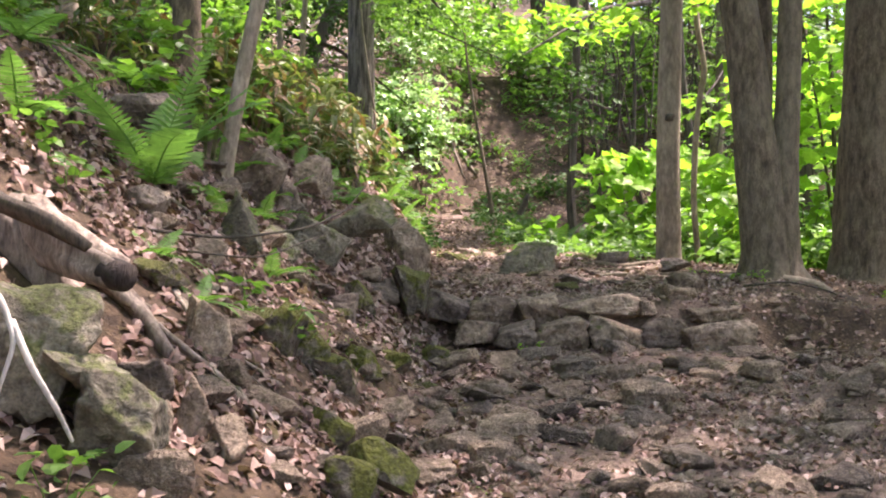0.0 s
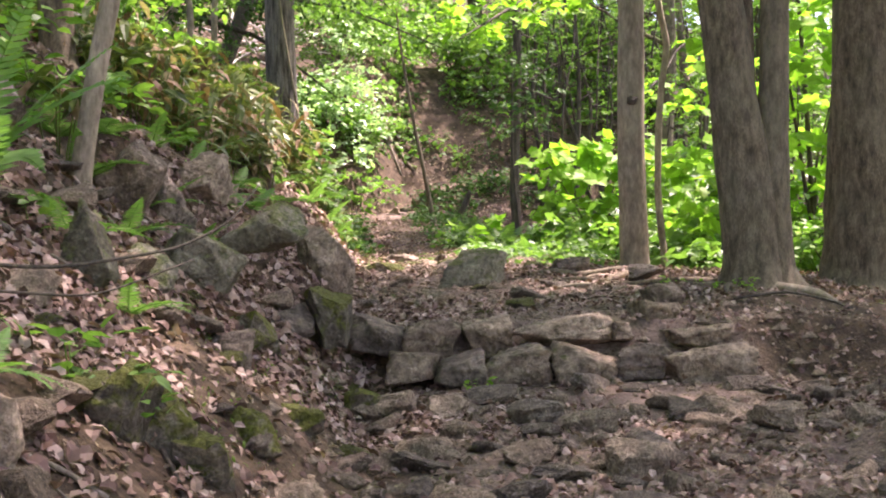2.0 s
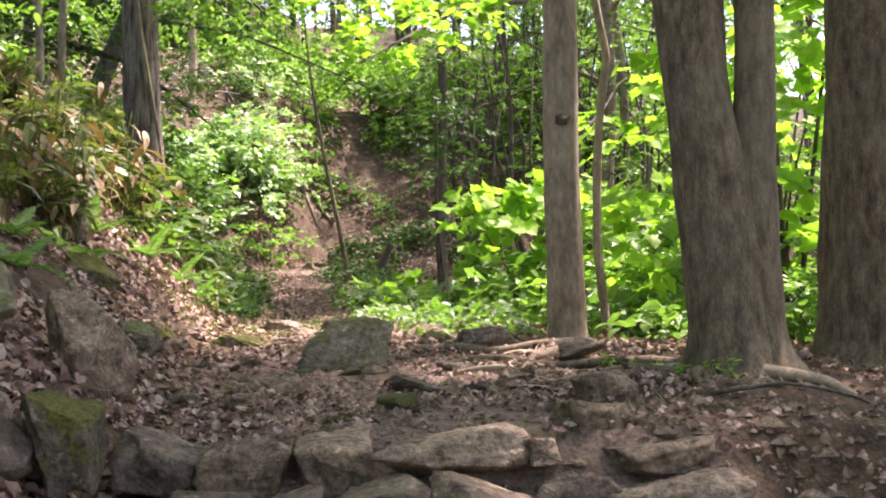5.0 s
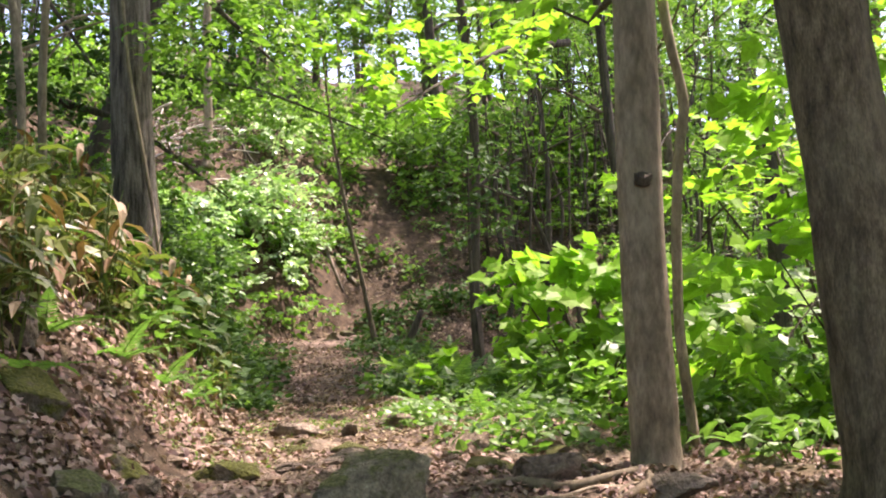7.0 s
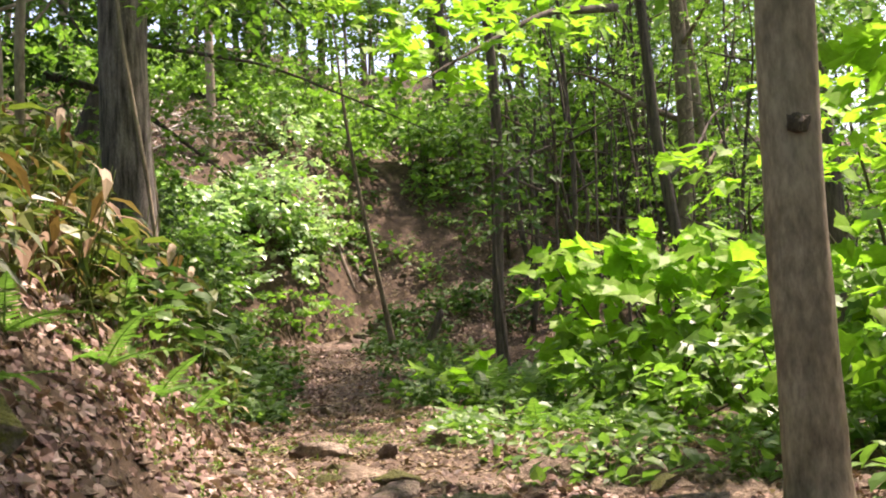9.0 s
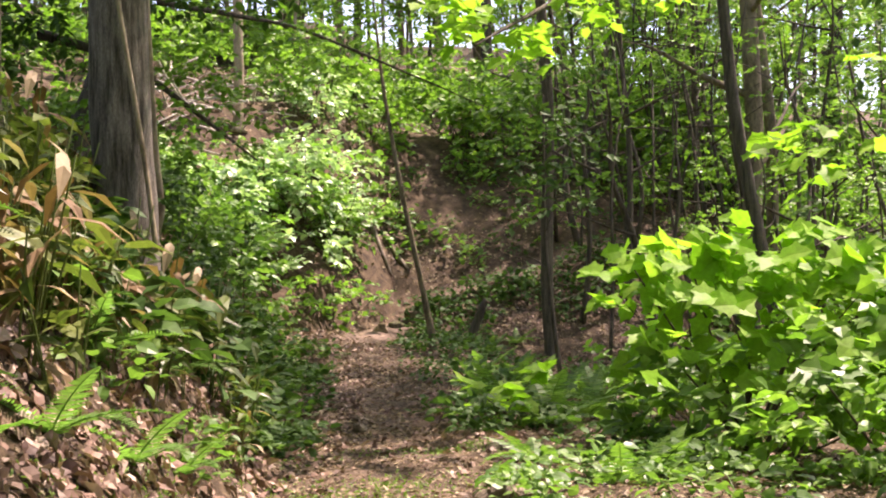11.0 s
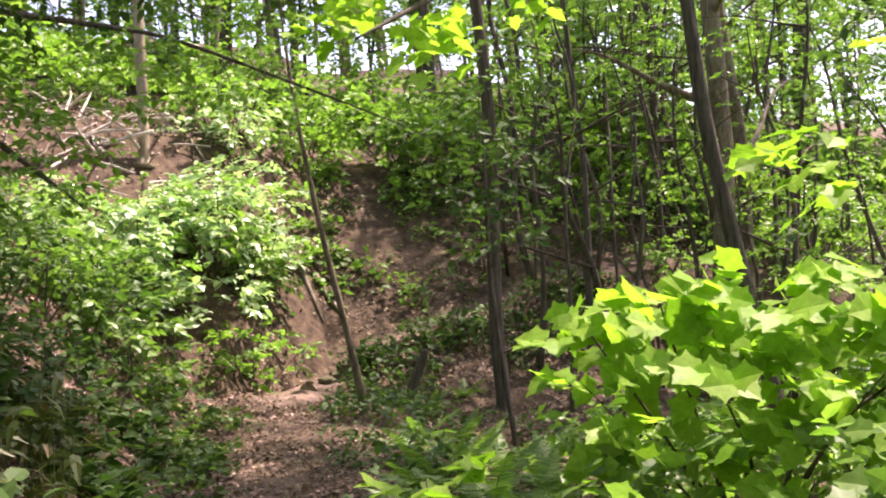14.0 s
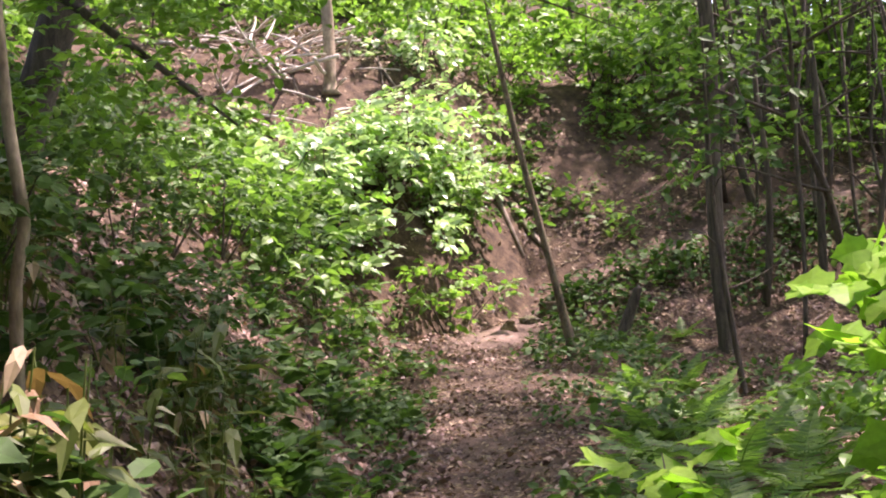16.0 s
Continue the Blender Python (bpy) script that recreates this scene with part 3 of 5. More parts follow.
def tree(place, height, radius, bark, leaf_mat, label, seed, lean=(0, 0), spread=2.6, leaves=3600, leaf=0.17, low=0.55, flare=0.9, segs=20, stems=1, bend=0.12, group="", limbs=5, sink=0.1, crown=True):
    """A broadleaf tree: tapered trunk with flared foot, limbs and a loose crown."""
    g = np.random.default_rng(seed)
    x, y = place[:2]
    z = (place[2] if len(place) > 2 else lz(x, y)) - sink
    t = thing("tree", (x, y, z), label, "tree", group)
    hs = np.array([0, 0.4, 1.0, 2.0, 3.2, 4.6, 6.5, 9.0]) / 9.0 * height * 0.86
    cx = lean[0] * hs + bend * np.sin(hs * 0.7 + g.uniform(0, 6)) * np.minimum(hs / 3, 1)
    cy = lean[1] * hs + bend * np.sin(hs * 0.6 + g.uniform(0, 6)) * np.minimum(hs / 3, 1)
    pts = np.stack([cx - cx[0], cy - cy[0], hs], 1)
    rad = radius * np.array([1.12, 1.03, 1.0, 0.96, 0.9, 0.82, 0.66, 0.3])
    trunk = part("trunk", tube_mesh("trunk", pts, rad, bark, segs, 0.03, 6, seed, flare), t)
    for k in range(limbs):
        f = 0.5 + 0.45 * k / max(1, limbs - 1)
        i = f * (len(pts) - 1)
        p = np.array([np.interp(i, np.arange(len(pts)), pts[:, c]) for c in range(3)])
        a = 2.4 * k + g.uniform(0, 1)
        d = np.array([math.cos(a), math.sin(a), 0.55])
        L = spread * g.uniform(0.7, 1.0)
        r = radius * 0.42 * (1.2 - f)
        part("limb", tube_mesh("limb", [p, p + d * L * 0.4 + g.normal(size=3) * 0.08, p + d * L * 0.75 + g.normal(size=3) * 0.15, p + d * L], [r * 1.5, r, r * 0.6, r * 0.15], bark, 7, 0.05, 3, seed + k), trunk)
    if crown:
        cb = [(pts[-2][0] + b[0], pts[-2][1] + b[1], *b[2:]) for b in crown_balls(g, height, spread, leaves, low)]
        part("crown", blobs(g, cb, leaf, DIAMOND, leaf_mat, "crown"), t)
    return t


beech = tree((2.25, 12.5), 12, 0.118, BARK_SMOOTH, LEAF_FRESH, "slender tree with smooth grey bark and a dark knot", 101, (-0.005, 0.01), 2.8, 4200, flare=0.8, bend=0.05, low=0.6)
ICO_K = rock_mesh("knot", (0.10, 0.06, 0.08), BARK_DARK, 5, 3, 20)
part("knot", ICO_K, beech.children[0], "dark healed branch scar").matrix_basis = pose(-0.01, -0.115, 1.56)
right = tree((3.88, 11.6), 14, 0.29, BARK, LEAF_FRESH, "thick tree with furrowed grey-brown bark at the path side", 103, (0.055, 0), 3.2, 2700, flare=0.75, bend=0.03, segs=32, low=0.6)
tree((4.75, 12.6), 13, 0.16, BARK_DARK, LEAF_FRESH, "dark trunk behind thicker roadside tree", 104, (0.0, 0.02), 2.6, 3600, low=0.6)
left = tree((-1.1, 17.3), 14, 0.185, BARK_CEDAR, LEAF_MID, "tall tree with deeply fissured bark on the bank", 105, (-0.004, 0), 2.8, 5000, 0.26, flare=0.35, bend=0.04, segs=28, low=0.62)
thin = tree((-1.42, 8.05), 7, 0.05, BARK_SMOOTH, LEAF_MID, "thin pale leaning tree on the bank", 106, (0.16, 0.02), 1.6, 1500, flare=0.8, low=0.65)
tree((-2.2, 10.8), 11, 0.12, BARK, LEAF_MID, "grey-brown tree on top of the bank", 107, (0.03, 0), 2.4, 3400, low=0.62)
tree((-3.3, 11.2), 11, 0.09, BARK_SMOOTH, LEAF_MID, "pale slim tree on top of the bank", 108, (-0.05, 0), 2.2, 3000, low=0.62)
tree((-2.9, 13.5), 11, 0.10, BARK_DARK, LEAF_MID, "dark slim tree behind the bank", 109, (0.02, 0), 2.4, 3000, low=0.6)
for k, (x, y, r, lx) in enumerate(((-1.95, 17.6, 0.04, -0.02), (-2.4, 18.5, 0.045, -0.08), (-3.0, 20.0, 0.06, 0.03))):
    tree((x, y), 7, r, BARK_SMOOTH, LEAF_MID, "thin crooked pale-barked young tree on the bank", 110 + k, (lx, 0), 1.6, 1300, low=0.6, bend=0.22, flare=0.5)

# the forked tree: two stems and a thinner one from one flared foot
fx, fy = 2.78, 10.85
fz = lz(fx, fy) - 0.12
fork = thing("tree", (fx, fy, fz), "forked tree with twin trunks and flared furrowed foot", "tree")
part("trunk", tube_mesh("trunk", [(0.06, 0, 0), (0.03, 0, 0.35), (0.0, 0, 0.7), (-0.04, 0, 1.05), (-0.10, 0, 1.5), (-0.16, 0.02, 2.1), (-0.28, 0.06, 3.0), (-0.42, 0.1, 4.2), (-0.8, 0.3, 7.0)],
                        [0.27, 0.235, 0.225, 0.20, 0.172, 0.165, 0.155, 0.14, 0.06], BARK, 32, 0.03, 8, 31, 0.62, 0.3), fork)
part("trunk", tube_mesh("trunk", [(0.16, -0.04, 0.1), (0.155, -0.05, 0.5), (0.15, -0.05, 0.85), (0.165, -0.04, 1.2), (0.20, -0.02, 1.7), (0.23, 0.0, 2.6), (0.25, 0.1, 4.0), (0.5, 0.2, 7.5)],
                        [0.15, 0.14, 0.128, 0.115, 0.106, 0.10, 0.095, 0.05], BARK, 24, 0.03, 8, 33, 0.5, 0.3), fork)
part("trunk", tube_mesh("trunk", [(0.02, 0.24, 0), (0.03, 0.25, 0.6), (0.04, 0.26, 1.2), (0.06, 0.28, 2.0), (0.07, 0.34, 3.5), (0.1, 0.5, 6.0)], [0.12, 0.1, 0.09, 0.085, 0.07, 0.03], BARK, 16, 0.03, 6, 34, 0.5), fork)
g = np.random.default_rng(120)
part("crown", blobs(g, crown_balls(g, 12, 3.2, 2700, 0.6), 0.17, DIAMOND, LEAF_FRESH, "crown"), fork)

# young slender stems along the way
sap = thing("sapling", (1.12, 27.2, lz(1.12, 27.2) - 0.05), "leaning bare sapling beside the path", "sapling")
part("trunk", tube_mesh("trunk", [(0, 0, 0), (-0.08, 0, 0.5), (-0.2, 0, 1.2), (-0.42, 0, 2.4), (-0.62, 0.1, 3.8), (-0.75, 0.2, 5.5)], [0.075, 0.05, 0.04, 0.034, 0.028, 0.012], BARK, 9, 0.04, 5, 36, 0.5), sap)
part("leaves", blobs(np.random.default_rng(121), [(-0.7, 0.2, 5.2, 1.0, 0.9, 0.8, 500)], 0.11, OVATE, LEAF_MID), sap)
tree((3.02, 29.3), 13, 0.10, BARK_DARK, LEAF_MID, "slim dark tree below the ledge path", 122, (0.0, 0.02), 1.6, 900, low=0.7, flare=0.4)
tree((2.92, 27.5), 5, 0.035, BARK_DARK, LEAF_DEEP, "thin dark stem beside slim tree", 123, (-0.04, 0.02), 1.0, 700, low=0.55, flare=0.4)
tree((6.5, 30.2), 13, 0.17, BARK, LEAF_MID, "large trunk hung with vines below the hillside", 124, (0.03, 0), 3.0, 2000, low=0.6)
tree((7.1, 31.0), 13, 0.11, BARK, LEAF_MID, "tall grey-brown trunk beside a larger one", 125, (0.0, 0), 2.6, 1500, low=0.6)
tree((4.6, 31.0), 10, 0.055, BARK_DARK, LEAF_MID, "thin dark trunk in the thicket", 126, (0.02, 0), 1.0, 220, low=0.75)
# crown out of view, leaned and sized to throw shade on the path
tree((4.9, 23.2), 12, 0.08, BARK_DARK, LEAF_FRESH, "slim dark tree behind the large-leaved shrub, placed for shade", 129, (-0.08, 0.12), 2.6, 4200, 0.25, low=0.55, limbs=3)
# added tree; its dense crown, out of view, keeps sun off the bank
tree((-2.7, 21.8), 14, 0.13, BARK_DARK, LEAF_MID, "tall dark leaning tree added to shade the bank", 174, (0.36, 0.0), 3.6, 12000, 0.3, low=0.58)
tree((-2.15, 32.2), 14, 0.09, BARK_SMOOTH, LEAF_FRESH, "pale slim trunk on the sunlit slope", 130, (0.05, 0.03), 1.5, 900, low=0.72)
# four trees out of view, added so that their crowns shade path and bank
tree((5.7, 7.4), 13, 0.2, BARK, LEAF_MID, "tall unseen tree added to shade the stony path", 171, (-0.14, 0), 4.0, 6400, low=0.5)
tree((7.6, 10.4), 14, 0.2, BARK, LEAF_MID, "tall unseen tree added on the lower side for shade", 175, (0.0, 0), 3.2, 4200, 0.24, low=0.55)
tree((5.6, 3.0), 13, 0.18, BARK, LEAF_MID, "tall unseen tree added to shade the stony path", 172, (-0.02, 0), 4.0, 3600, low=0.5)
tree((-3.6, 5.0), 12, 0.15, BARK, LEAF_MID, "tall unseen tree added on the upper bank for shade", 173, (0.02, 0), 3.4, 4500, low=0.55)
ivy = tree((7.0, 24.5), 6, 0.2, BARK_DARK, LEAF_DEEP, "dead trunk wrapped in dark ivy", 127, (0.02, 0), 1.2, 900, low=0.4, flare=0.5)
part("ivy_leaves", blobs(np.random.default_rng(128), [(0, 0, 1.6, 0.3, 0.3, 1.1, 500)], 0.08, OVATE, LEAF_DEEP, "ivy_leaves"), ivy)

# hanging vines
for k, (pts, r, label) in enumerate((
        ([(2.86, 14.0, lz(2.86, 14.0) - 0.05), (2.79, 14.0, 1.9), (2.81, 14.0, 2.5), (2.86, 14.0, 3.0), (2.93, 14.0, 3.35), (2.84, 14.0, 3.8), (2.79, 14.05, 4.5), (2.7, 14.1, 6.5)], 0.034, "thick twisting vine climbing beside slender tree"),
        ([(-1.12, 18.2, lz(-1.12, 18.2) - 0.05), (-1.1, 18.2, 2.85), (-1.04, 18.2, 3.05), (-1.08, 18.2, 3.4), (-1.1, 18.2, 3.9), (-1.13, 18.2, 4.6), (-1.1, 18.2, 6.5)], 0.026, "hanging vine loop on fissured tree"),
        ([(-0.88, 17.06, 2.7), (-0.93, 17.05, 3.2), (-1.02, 17.06, 3.8), (-1.12, 17.06, 4.5), (-1.2, 17.08, 6.5)], 0.016, "pale vine lying on fissured bark"))):
    ob = new("vine", tube_mesh("vine", pts, [r] * (len(pts) - 1) + [r * 0.6], BARK_SMOOTH, 8, 0.08, 5, 50 + k))
    tagged(ob, label, "vine")


def leafy_shrub(name, place, stems, balls, leaf, template, material, label, seed, per=8, flat=0.45, width=1.0, twig=2.6, droop=0.25, category="shrub", group="", face=(0, 0, 1)):
    """A shrub of bent stems, each leading into its mass of leaves; all measures from its foot."""
    g = np.random.default_rng(seed)
    x, y = place
    z = lz(x, y) - 0.05
    t = thing(name, (x, y, z), label, category, group)
    for k, b in enumerate(balls[:stems]):
        tip = np.array(b[:3])
        mid = tip * 0.5 + np.array([0, 0, 0.12 * tip[2]]) + g.normal(size=3) * 0.06
        r = 0.008 + 0.006 * tip[2]
        part("stem", tube_mesh("stem", [(0.05 * math.sin(k), 0.05 * math.cos(k), 0), mid * 0.5, mid, tip, tip + 0.5 * (tip - mid)], [r, r * 0.9, r * 0.7, r * 0.45, r * 0.15], BARK_DARK, 6, 0.05, 3, seed + k), t)
    part("leaves", blobs(g, balls, leaf, template, material, per=per, flat=flat, width=width, twig=twig, droop=droop, face=face), t)
    return t


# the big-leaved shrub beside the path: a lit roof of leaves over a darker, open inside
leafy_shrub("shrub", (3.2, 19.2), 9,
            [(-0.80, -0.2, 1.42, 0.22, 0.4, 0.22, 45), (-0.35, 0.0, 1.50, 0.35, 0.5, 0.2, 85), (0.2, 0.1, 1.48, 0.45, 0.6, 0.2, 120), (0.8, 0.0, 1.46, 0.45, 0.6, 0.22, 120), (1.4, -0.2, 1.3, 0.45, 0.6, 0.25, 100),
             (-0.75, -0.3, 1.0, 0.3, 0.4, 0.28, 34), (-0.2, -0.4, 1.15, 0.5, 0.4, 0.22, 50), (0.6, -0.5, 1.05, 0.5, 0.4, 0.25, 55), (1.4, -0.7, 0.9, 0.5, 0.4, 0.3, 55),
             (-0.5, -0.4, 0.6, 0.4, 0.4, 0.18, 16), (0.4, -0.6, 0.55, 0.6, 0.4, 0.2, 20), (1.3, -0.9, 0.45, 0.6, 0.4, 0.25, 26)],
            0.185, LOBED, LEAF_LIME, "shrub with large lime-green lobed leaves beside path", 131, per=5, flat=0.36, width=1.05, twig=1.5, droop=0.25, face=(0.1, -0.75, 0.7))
# lower leaves of the same shrub, the roof's shade put into a darker green
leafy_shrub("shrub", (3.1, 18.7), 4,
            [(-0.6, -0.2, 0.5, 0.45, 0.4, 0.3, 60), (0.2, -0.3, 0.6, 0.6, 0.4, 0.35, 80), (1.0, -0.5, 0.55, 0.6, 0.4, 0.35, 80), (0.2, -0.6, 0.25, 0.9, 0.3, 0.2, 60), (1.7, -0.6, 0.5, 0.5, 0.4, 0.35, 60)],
            0.14, LOBED, LEAF_MID, "low darker green shrub standing in for the shaded lower leaves", 137, per=5, flat=0.5, twig=1.6, face=(0, -0.5, 0.8))
# mid green in place of lime, for the shade low beside the path
leafy_shrub("shrub", (3.6, 16.6), 5,
            [(-0.2, 0.0, 0.7, 0.4, 0.5, 0.4, 50), (0.3, 0.2, 0.95, 0.5, 0.5, 0.3, 60), (0.7, -0.2, 0.8, 0.5, 0.5, 0.35, 60), (0.2, -0.2, 0.4, 0.7, 0.5, 0.3, 60), (1.2, 0.4, 1.0, 0.6, 0.6, 0.4, 70)],
            0.15, LOBED, LEAF_MID, "low shrub with green lobed leaves beside path", 132, per=5, flat=0.5, twig=1.6, face=(0, -0.5, 0.8))
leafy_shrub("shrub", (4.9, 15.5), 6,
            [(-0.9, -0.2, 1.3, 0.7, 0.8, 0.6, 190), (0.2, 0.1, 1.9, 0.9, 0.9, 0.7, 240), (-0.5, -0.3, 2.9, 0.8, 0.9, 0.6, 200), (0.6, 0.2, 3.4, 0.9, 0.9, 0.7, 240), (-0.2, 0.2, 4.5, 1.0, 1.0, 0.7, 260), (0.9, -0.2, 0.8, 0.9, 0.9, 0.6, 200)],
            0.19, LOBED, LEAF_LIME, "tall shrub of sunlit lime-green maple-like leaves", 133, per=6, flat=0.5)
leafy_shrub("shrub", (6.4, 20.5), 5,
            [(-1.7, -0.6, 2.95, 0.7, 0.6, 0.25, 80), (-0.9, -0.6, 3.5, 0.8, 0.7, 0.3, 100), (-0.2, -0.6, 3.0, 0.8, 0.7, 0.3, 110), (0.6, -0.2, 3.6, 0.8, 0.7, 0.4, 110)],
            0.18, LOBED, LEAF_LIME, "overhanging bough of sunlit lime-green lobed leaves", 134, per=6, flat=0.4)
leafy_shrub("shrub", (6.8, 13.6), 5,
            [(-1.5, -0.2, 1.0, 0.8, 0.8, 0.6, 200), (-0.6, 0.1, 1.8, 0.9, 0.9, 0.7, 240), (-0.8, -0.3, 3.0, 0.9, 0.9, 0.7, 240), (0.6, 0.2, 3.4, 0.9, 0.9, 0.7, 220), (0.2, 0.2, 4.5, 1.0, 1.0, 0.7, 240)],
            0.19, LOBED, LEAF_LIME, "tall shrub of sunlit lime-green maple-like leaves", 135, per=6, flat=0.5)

leafy_shrub("sprig", (1.42, 20.0), 3, [(0.0, 0.0, 0.44, 0.2, 0.2, 0.08, 20), (-0.15, -0.1, 0.3, 0.15, 0.2, 0.08, 15), (0.15, 0.05, 0.36, 0.15, 0.15, 0.08, 15)],
            0.15, LOBED, LEAF_LIME, "small upright sprig of bright lobed leaves", 136, per=5, flat=0.4, twig=1.5, category="seedling")

# boughs of neighbouring trees that reach over the path
for k, (start, tip, balls, leaf, template, material, owner) in enumerate((
        ((2.3, 12.5, 3.4), (2.35, 13.8, 3.9), [(2.3, 13.7, 3.95, 0.55, 0.5, 0.18, 110)], 0.12, LOBED, LEAF_LIME, "bough of lobed lime-green leaves over the path"),
        ((3.4, 20.6, 5.4), (1.6, 18.8, 4.5), [(1.5, 18.7, 4.55, 0.55, 0.6, 0.25, 130), (2.2, 19.1, 4.85, 0.5, 0.6, 0.2, 110), (0.9, 18.6, 4.9, 0.5, 0.5, 0.2, 90)], 0.13, LOBED, LEAF_LIME, "bough of sunlit lobed leaves hanging over the path"),
        ((-1.1, 17.3, 5.4), (0.0, 16.6, 4.5), [(-0.15, 16.6, 4.5, 0.6, 0.5, 0.28, 420), (-0.55, 16.9, 4.8, 0.5, 0.5, 0.35, 400), (0.4, 16.9, 4.95, 0.6, 0.5, 0.22, 300)], 0.085, OVATE, LEAF_FRESH, "leafy bough reaching from fissured tree over path"),
        ((-2.4, 20.2, 4.8), (-0.9, 19.7, 3.9), [(-1.1, 19.6, 3.85, 0.7, 0.5, 0.4, 620), (-1.5, 19.9, 4.2, 0.7, 0.5, 0.4, 560), (-0.6, 20.0, 4.45, 0.6, 0.5, 0.25, 380), (-1.7, 19.4, 3.5, 0.5, 0.4, 0.4, 380)], 0.075, OVATE, LEAF_FRESH, "dark bough of small leaves over the bank"),
        ((-3.0, 20.0, 6.4), (-2.0, 19.4, 5.2), [(-2.2, 19.4, 5.0, 0.8, 0.5, 0.45, 620), (-3.0, 19.2, 4.6, 0.8, 0.5, 0.45, 560), (-1.2, 20.2, 5.3, 0.8, 0.5, 0.35, 520), (-0.2, 20.6, 5.5, 0.6, 0.5, 0.25, 300), (-3.7, 19.4, 5.3, 0.8, 0.5, 0.5, 520)], 0.095, OVATE, LEAF_DEEP, "dark leafy bough hanging from above the bank"),
        ((-1.7, 21.85, 5.5), (1.0, 23.2, 4.9), [(0.6, 23.1, 5.1, 0.9, 0.6, 0.2, 240), (-0.6, 22.6, 5.4, 0.8, 0.6, 0.25, 240)], 0.08, OVATE, LEAF_MID, "bare crooked limb crossing above the path"))):
    t = thing("bough", start, owner, "branch")
    s, e = np.array(start), np.array(tip)
    m = (s + e) / 2 + np.array([0, 0, 0.18])
    part("limb", tube_mesh("limb", [(0, 0, 0), (m - s) * 0.6, m - s, e - s, (e - s) * 1.25 - np.array([0, 0, 0.1])], [v * (0.6 if k == 5 else 1.0) for v in (0.05, 0.04, 0.03, 0.018, 0.006)], BARK_DARK, 8, 0.06, 4, 60 + k), t)
    me = blobs(np.random.default_rng(140 + k), balls, leaf, template, material, per=6, flat=0.35)
    part("leaves", me, t).matrix_basis = pose(-start[0], -start[1], -start[2])

# ---------------------------------------------------------------- undergrowth on the slopes
g = np.random.default_rng(9)


def proto_shrub(material, seed, leaf, template, n, high=1.0, label="", group=""):
    q = np.random.default_rng(seed)
    balls = [(q.uniform(-0.5, 0.5) * high, q.uniform(-0.5, 0.5) * high, high * q.uniform(0.35, 0.95), 0.45 * high, 0.45 * high, 0.28 * high, n / 7) for _ in range(7)]
    t = thing("shrub", (0, 0, -40), label, "shrub", group)
    for k, b in enumerate(balls[:4]):
        tip = np.array(b[:3])
        part("stem", tube_mesh("stem", [(0, 0, -0.05), tip * 0.5 + q.normal(size=3) * 0.05, tip, tip * 1.25], [0.014, 0.011, 0.008, 0.003], BARK_DARK, 5, 0.05, 2, seed + k), t)
    part("leaves", blobs(q, balls, leaf, template, material, per=8), t)
    return t


def scatter(proto, spots, low=0.7, high=1.3):
    """Copies of a plant at the spots; the first spot takes the plant itself."""
    for k, (x, y) in enumerate(spots):
        s = g.uniform(low, high)
        m = pose(x, y, lz(x, y) - 0.04, g.uniform(-6, 6), g.uniform(-6, 6), g.uniform(0, 360))
        if k == 0:
            proto.matrix_basis, proto.scale = m, (s, s, s)
        else:
            c = copy_thing(proto, m)
            c.scale = (s, s, s)


def spots(n, x0, x1, y0, y1, keep=lambda x, y: True):
    out = []
    for _ in range(n * 12):
        x, y = g.uniform(x0, x1), g.uniform(y0, y1)
        if keep(x, y) and trodden(x, y) < 0.25:
            out.append((x, y))
        if len(out) == n:
            break
    return out


def hill_keep(x, y):
    """The gully and the slope above the ledge stay bare."""
    d = y - float(lerp(x, HILL_X, HILL_Y))
    bare = 0.0 < x - 0.12 * (y - 31) < 5.0 and -3.0 < d < (3.3 if x < 2.4 else 0.55)
    lit = -4.0 < x < -1.3 and 30.9 < y < 34.5
    return not bare and not lit


# shrubs in the sun patch: the brightness is put into their leaf colour
scatter(proto_shrub(LEAF_SUN_PALED, 151, 0.15, OVATE, 520, 1.0, "green shrub on the slope, sun put into its pale colour", "pale shrubs on the slope"), [(-1.2, 30.8), (-1.7, 30.7), (-2.2, 29.9), (-1.2, 31.5), (-0.7, 32.2), (-0.5, 31.3), (-2.7, 29.6), (-1.6, 29.6), (-2.0, 30.2), (-3.2, 30.0), (-0.9, 33.2)], 0.75, 1.1)
scatter(proto_shrub(LEAF_MID, 152, 0.14, OVATE, 460, 0.9, "fresh green shrub at the foot of the slope", "fresh shrubs on the slope"), [(-1.9, 29.0), (-2.2, 28.2), (-1.9, 27.0), (-2.8, 27.6), (-1.4, 25.8), (-2.1, 25.0)], 0.7, 1.1)
scatter(proto_shrub(LEAF_FRESH, 153, 0.13, OVATE, 420, 1.0, "fresh green shrub on the wooded slope", "shrubs on the wooded slope"), spots(70, -8, 12, 29, 42, hill_keep), 0.6, 1.5)
scatter(proto_shrub(LEAF_MID, 154, 0.14, OVATE, 480, 1.1, "mid-green shrub on the wooded slope", "dark shrubs on the wooded slope"), spots(50, -8, 12, 30, 44, hill_keep), 0.6, 1.5)
scatter(proto_shrub(LEAF_FRESH, 155, 0.12, OVATE, 600, 0.9, "fresh green shrub under the trees", "shrubs under the trees"), spots(45, 2.6, 14, 19, 34, lambda x, y: x > 4.2 and not (y > 27 and x < 5.5)), 0.6, 1.3)
